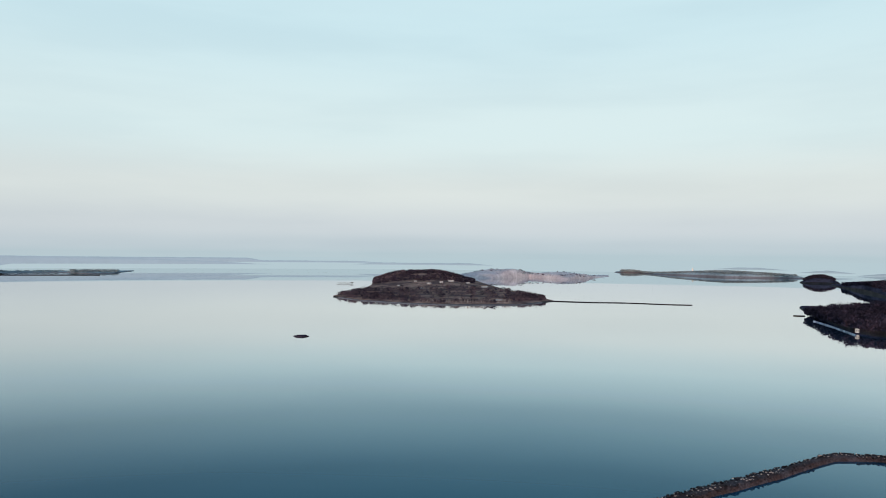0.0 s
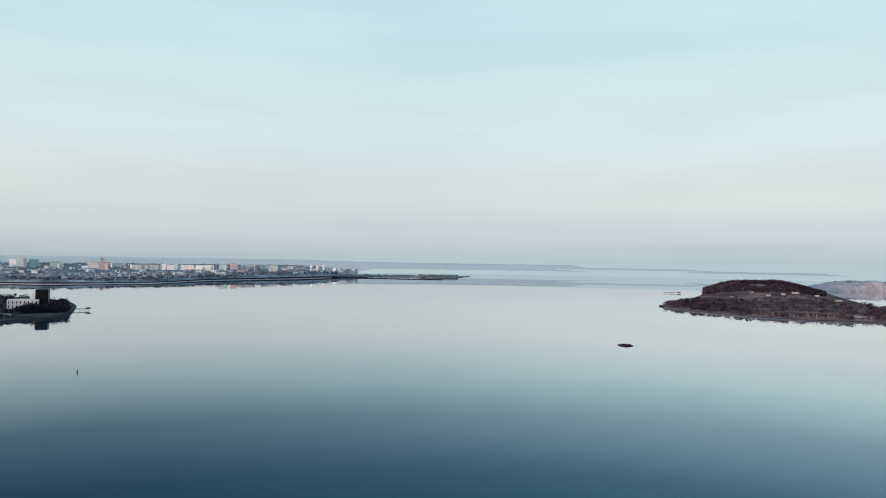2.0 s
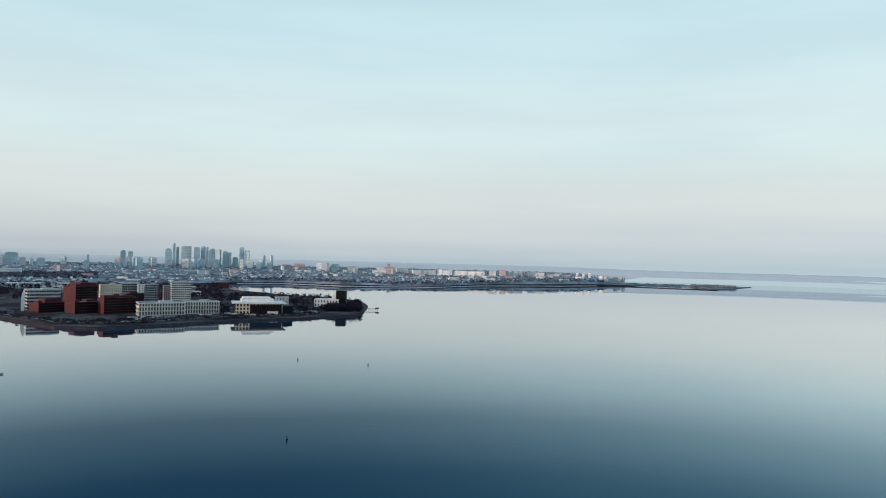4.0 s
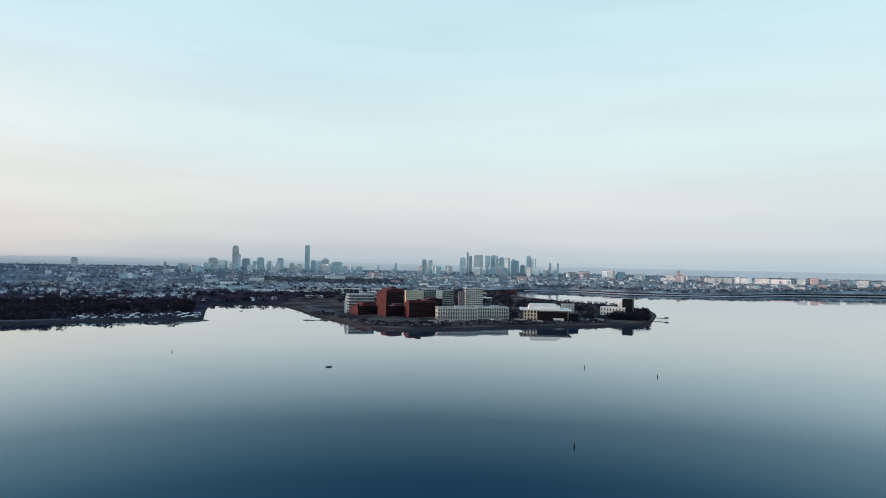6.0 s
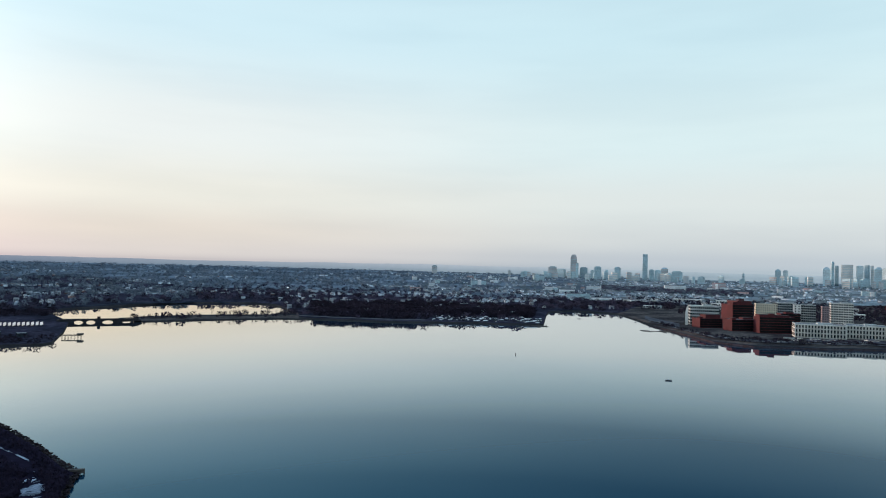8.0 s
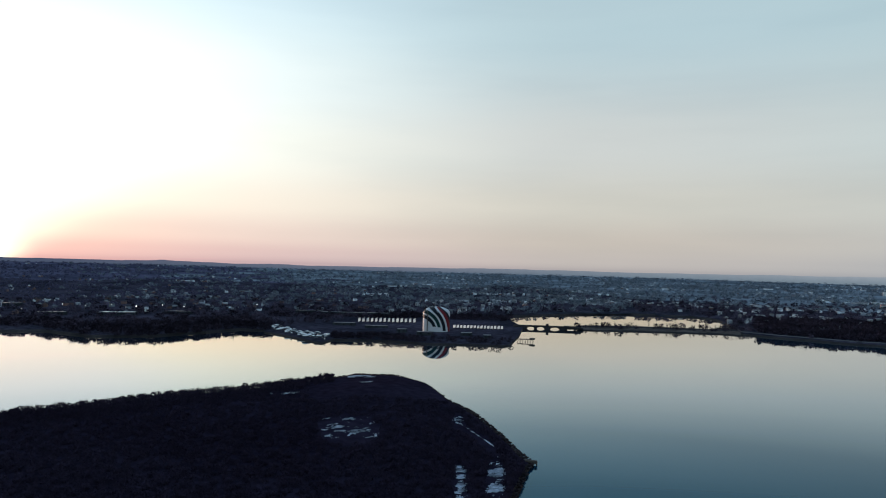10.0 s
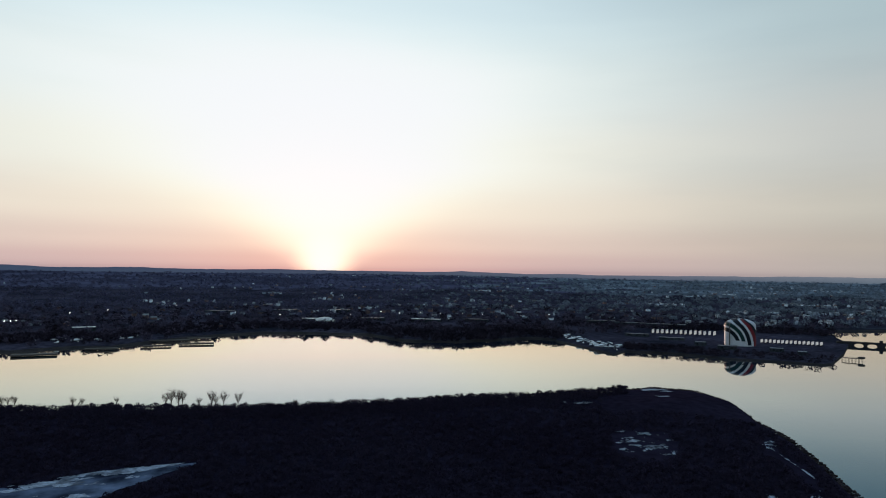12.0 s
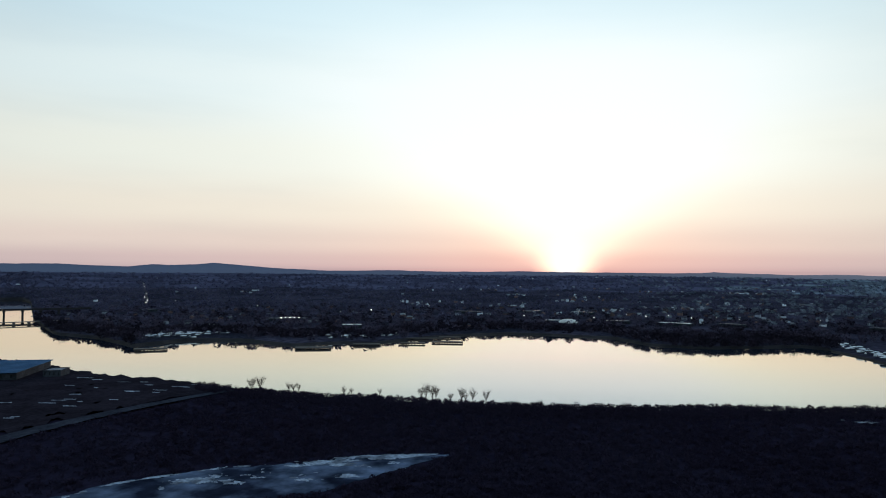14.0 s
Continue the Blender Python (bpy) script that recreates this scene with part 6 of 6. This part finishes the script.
def jetty():
    """The long rock breakwater: a low mound of dumped boulders."""
    axis = [(90, 292), (94, 322), (97.25, 347), (100.9, 376), (104.0, 408), (106.2, 438), (107.4, 452), (110.4, 460), (118, 452), (130, 430)]
    land("breakwater", -130, -90, lambda a: table(-a, axis) - table(-a, [(90, 9), (104, 13), (106, 12), (110, 4)]), lambda a: table(-a, axis) + table(-a, [(90, 4), (104, 5), (110, 6)]), lambda a, d: 0.9, [ROCK, ROCK], "long low breakwater of dark boulders", 0.15, 10, 1.0, 3.0)
    b = Batch()
    for _ in range(5200):
        a = rng.uniform(92, 128)
        d = table(a, axis) + rng.uniform(-10 if a < 106 else -4, 4.5)
        s = rng.uniform(0.6, 2.1)
        b.put(STONES[rng.integers(6)], P(-a, d, 0.7 + rng.uniform(-0.3, 0.7)), (s, s * rng.uniform(0.6, 1.1), s * 0.8), rng.uniform(0, 6.3))
    pale = Batch()
    for _ in range(620):
        a = rng.uniform(92, 128)
        d = table(a, axis) + rng.uniform(-7 if a < 106 else -3, 4.5)
        s = rng.uniform(0.5, 1.3)
        pale.put(STONES[rng.integers(6)], P(-a, d, 1.5 + rng.uniform(-0.1, 0.6)), (s, s * rng.uniform(0.6, 1.1), s * 0.7), rng.uniform(0, 6.3))
    single("breakwater_pale_stones", pale.mesh("breakwater_pale_stones", [BIRCH]), "pale bleached stones scattered on the breakwater", "stones", "stuff")
    single("breakwater_stones", b.mesh("breakwater_stones", [ROCK]), "tumbled granite boulders of the breakwater", "stones", "stuff")


def islets():
    b = Batch()
    for _ in range(260):
        u, w = rng.uniform(-1, 1), rng.uniform(-1, 1)
        if u * u + w * w > 1:
            continue
        s = rng.uniform(1.0, 3.6) * (1.3 - 0.6 * abs(u))
        b.put(STONES[rng.integers(6)], P(-66.4 + 0.55 * u, 958 + 9 * w, -0.3), (s * 1.6, s * 1.6, s * 0.62), rng.uniform(0, 6.3))
    single("rock_islet", b.mesh("rock_islet", [BRUSH]), "tiny dark rock islet in calm water", "rock")
    pier("timber_pier", -69.2, 2570, 55, 8, 90, "far island pier on timber piles", True, 2.6)
    pier("timber_pier", -104.6, 1500, 20, 6, 90, "dark timber pier off the headland", False, 0.9)
    for az, d in ((-107.9, 3080), (-108.1, 3120), (-108.25, 3150), (-108.45, 3170)):
        t = thing("mooring_dolphin", az, d, 0, "dark timber mooring dolphin", "dolphin", 0, "mooring dolphins")
        part("pile_cluster", box_bm(9, 6, 9, 1.0, (0, 0, -1)), WOOD, t)
    for az, d, w, h in ((-78.5, 2380, 18, 4), (-77.7, 2330, 10, 4), (-79.9, 2400, 12, 4), (-75.6, 2370, 9, 4), (-82.6, 1640, 22, 3), (-76.7, 2290, 12, 4), (-81.3, 2250, 18, 4), (-74.2, 2240, 7, 3), (-76.1, 2130, 8, 3)):
        building("island_house", az, d, 1.2 + isl_rise(az, d), w, h, 14, HOUSE_WALLS[3], "pale island school building", 2, 6, rng.uniform(-20, 20), 0.4, plant=False, group="island houses", side_bays=2)
    building("white_tower", -97.6, 4380, 14.0, 8, 26, 8, CONCRETE, "small white water tower on the far island", 3, 2, 0, 0.3, plant=False, group="", side_bays=0)
    building("boat_house", -108.65, 1205, 2.6, 5, 4, 5, GREYWALL, "small pale boat house on the headland shore", 1, 2, 0, 0.3, plant=False, group="", side_bays=0)
    land("shore_snow", -108.6, -105.9, lambda a: table(a, [(-108.6, 1168), (-106, 1385)]), lambda a: table(a, [(-108.6, 1172), (-106, 1389)]), lambda a, d: 0.9, [SNOW, SNOW], "thin pale strip of snow on the headland beach", 0.1, 8, 0.5, 2.0)
    land("beach", -86.0, -69.3, lambda a: table(a, ISL_NEAR) - 2, lambda a: table(a, ISL_NEAR) + 14, lambda a, d: 0.4, [FARSHORE, FARSHORE], "pale narrow sand beach round the island", 0.1, 8, 3.0, 4.0)
    land("far_beach", -42.5, -13.5, lambda a: main_near(a) - 6, lambda a: main_near(a) + 26, lambda a, d: 0.6, [TAN, TAN], "long pale sand beach on the far shore", 0.15, 8, 5.0, 5.0)
    land("fort_pier", -51.6, -43.0, lambda a: table(a, [(-51.6, 3560), (-43, 3700)]), lambda a: table(a, [(-51.6, 3590), (-43, 3716)]), lambda a, d: 1.4, [SHORE, SHORE], "long low stone causeway to the fort", 0.1, 8, 1.0, 3.0)


def south_side():
    """River wharves, the road bridge and the lamps on the west shore."""
    for az, d, l, w in ((102.0, 1068, 37, 9), (99.46, 1086, 48, 12), (101.8, 1140, 62, 8), (98.9, 1165, 36, 6), (110.5, 1012, 50, 16), (105.9, 1050, 40, 10), (122.4, 1046, 42, 14)):
        t = pier("wharf", az, d, l, w, 90 - 4, "dark timber wharf on piles", False, 2.2)
    t = thing("road_bridge", 131.5, 1850, 0, "low concrete road bridge over the river", "bridge", 0)
    part("deck", box_bm(300, 18, 2.4, 0.2, (50, 0, 15.6)), GRANITE, t)
    for k in range(7):
        for y in (-6, 6):
            part("pier_column", box_bm(4, 3, 17, 0.2, (-85 + k * 36, y, -2)), GRANITE, t)
        part("pier_cap", box_bm(6, 18, 2, 0.2, (-85 + k * 36, 0, 13)), GRANITE, t)
    for s in (-1, 1):
        part("parapet", box_bm(300, 0.5, 1.2, 0, (50, 8.7, 18) if s > 0 else (50, -8.7, 18)), GRANITE, t)
    t = thing("rail_bridge", 131.0, 1610, 0, "low dark rail bridge over the river", "bridge", 6)
    part("deck", box_bm(190, 8, 1.4, 0.1, (30, 0, 4.5)), STEEL, t)
    for k in range(6):
        part("pier_column", box_bm(5, 7, 6.5, 0.2, (-55 + k * 26, 0, -2)), STEEL, t)
    for az, d, w, lab in ((89.4, 1480, 70, "low pale sports hall with a bright roof"), (87.2, 1780, 90, "low pale shop hall by the road"), (91.5, 1800, 110, "low pale shop hall by the road"), (96.5, 1760, 120, "long low pale hall"), (80.2, 1480, 110, "long low pale hall"),
                          (84.5, 1500, 80, "low pale shop hall by the road"), (76.0, 1500, 90, "long low pale hall"), (106.0, 1320, 60, "pale metal boat shed by the marina"), (117.5, 1330, 70, "pale metal boat shed by the marina"), (112.0, 1500, 60, "low pale shop hall by the road"), (121.5, 1900, 60, "pale school hall among dark trees")):
        building("low_hall", az, d, main_z(az, d), w * 0.6, 6, 24, DARKWALL, lab, 1, int(w / 9), rng.uniform(-25, 25), 0.4, roof=WHITE if d < 1490 else ROOF, plant=False, group="low halls", parapet=0.5, side_bays=2)
    t = thing("dome_hall", 88.4, 1470, main_z(88.4, 1470), "white air-dome sports hall", "dome")
    bm = bmesh.new()
    bmesh.ops.create_uvsphere(bm, u_segments=24, v_segments=12, radius=1)
    for v in bm.verts:
        v.co = Vector((v.co.x * 22, v.co.y * 16, max(-0.02, v.co.z) * 10))
    part("dome", bm, WHITE, t)
    for k, (az, d) in enumerate(((83.9, 1620), (82.4, 1560), (80.7, 1600), (79.0, 1560), (77.2, 1590), (75.6, 1540), (86.4, 1500), (104.5, 1700), (107.0, 1620), (113.5, 1900), (70.2, 1600), (92.0, 1500), (14.0, 2300), (33.0, 2500), (20.5, 2600), (110.3, 1410), (110.65, 1405), (111.0, 1408), (111.35, 1402), (111.7, 1400), (119.6, 2250), (121.7, 2120), (121.62, 2300), (121.78, 2480), (121.7, 2700), (121.85, 2900), (121.8, 3150), (121.9, 3400))):
        t = thing("street_lamp", az, d, main_z(az, d), "tall street lamp, lit at dusk", "lamp", 0, "street lamps")
        v, f = stick((0, 0, -0.5), (0, 0, 13), 0.14, 0.09, 5)
        b = Batch()
        b.add(v, f)
        part("pole", b.mesh("pole", [STEEL]), None, t)
        part("arm", box_bm(1.8, 0.15, 0.15, 0, (0.8, 0, 12.9)), STEEL, t)
        bm = bmesh.new()
        bmesh.ops.create_icosphere(bm, subdivisions=1, radius=0.75)
        part("globe", bm, LIT, t).location = (1.5, 0, 12.7)


campus()
campus_extras()
tank()
near_point()
jetty()
islets()
south_side()
towers()
big_blocks()
mid_rises()
boats()
houses()
woods()
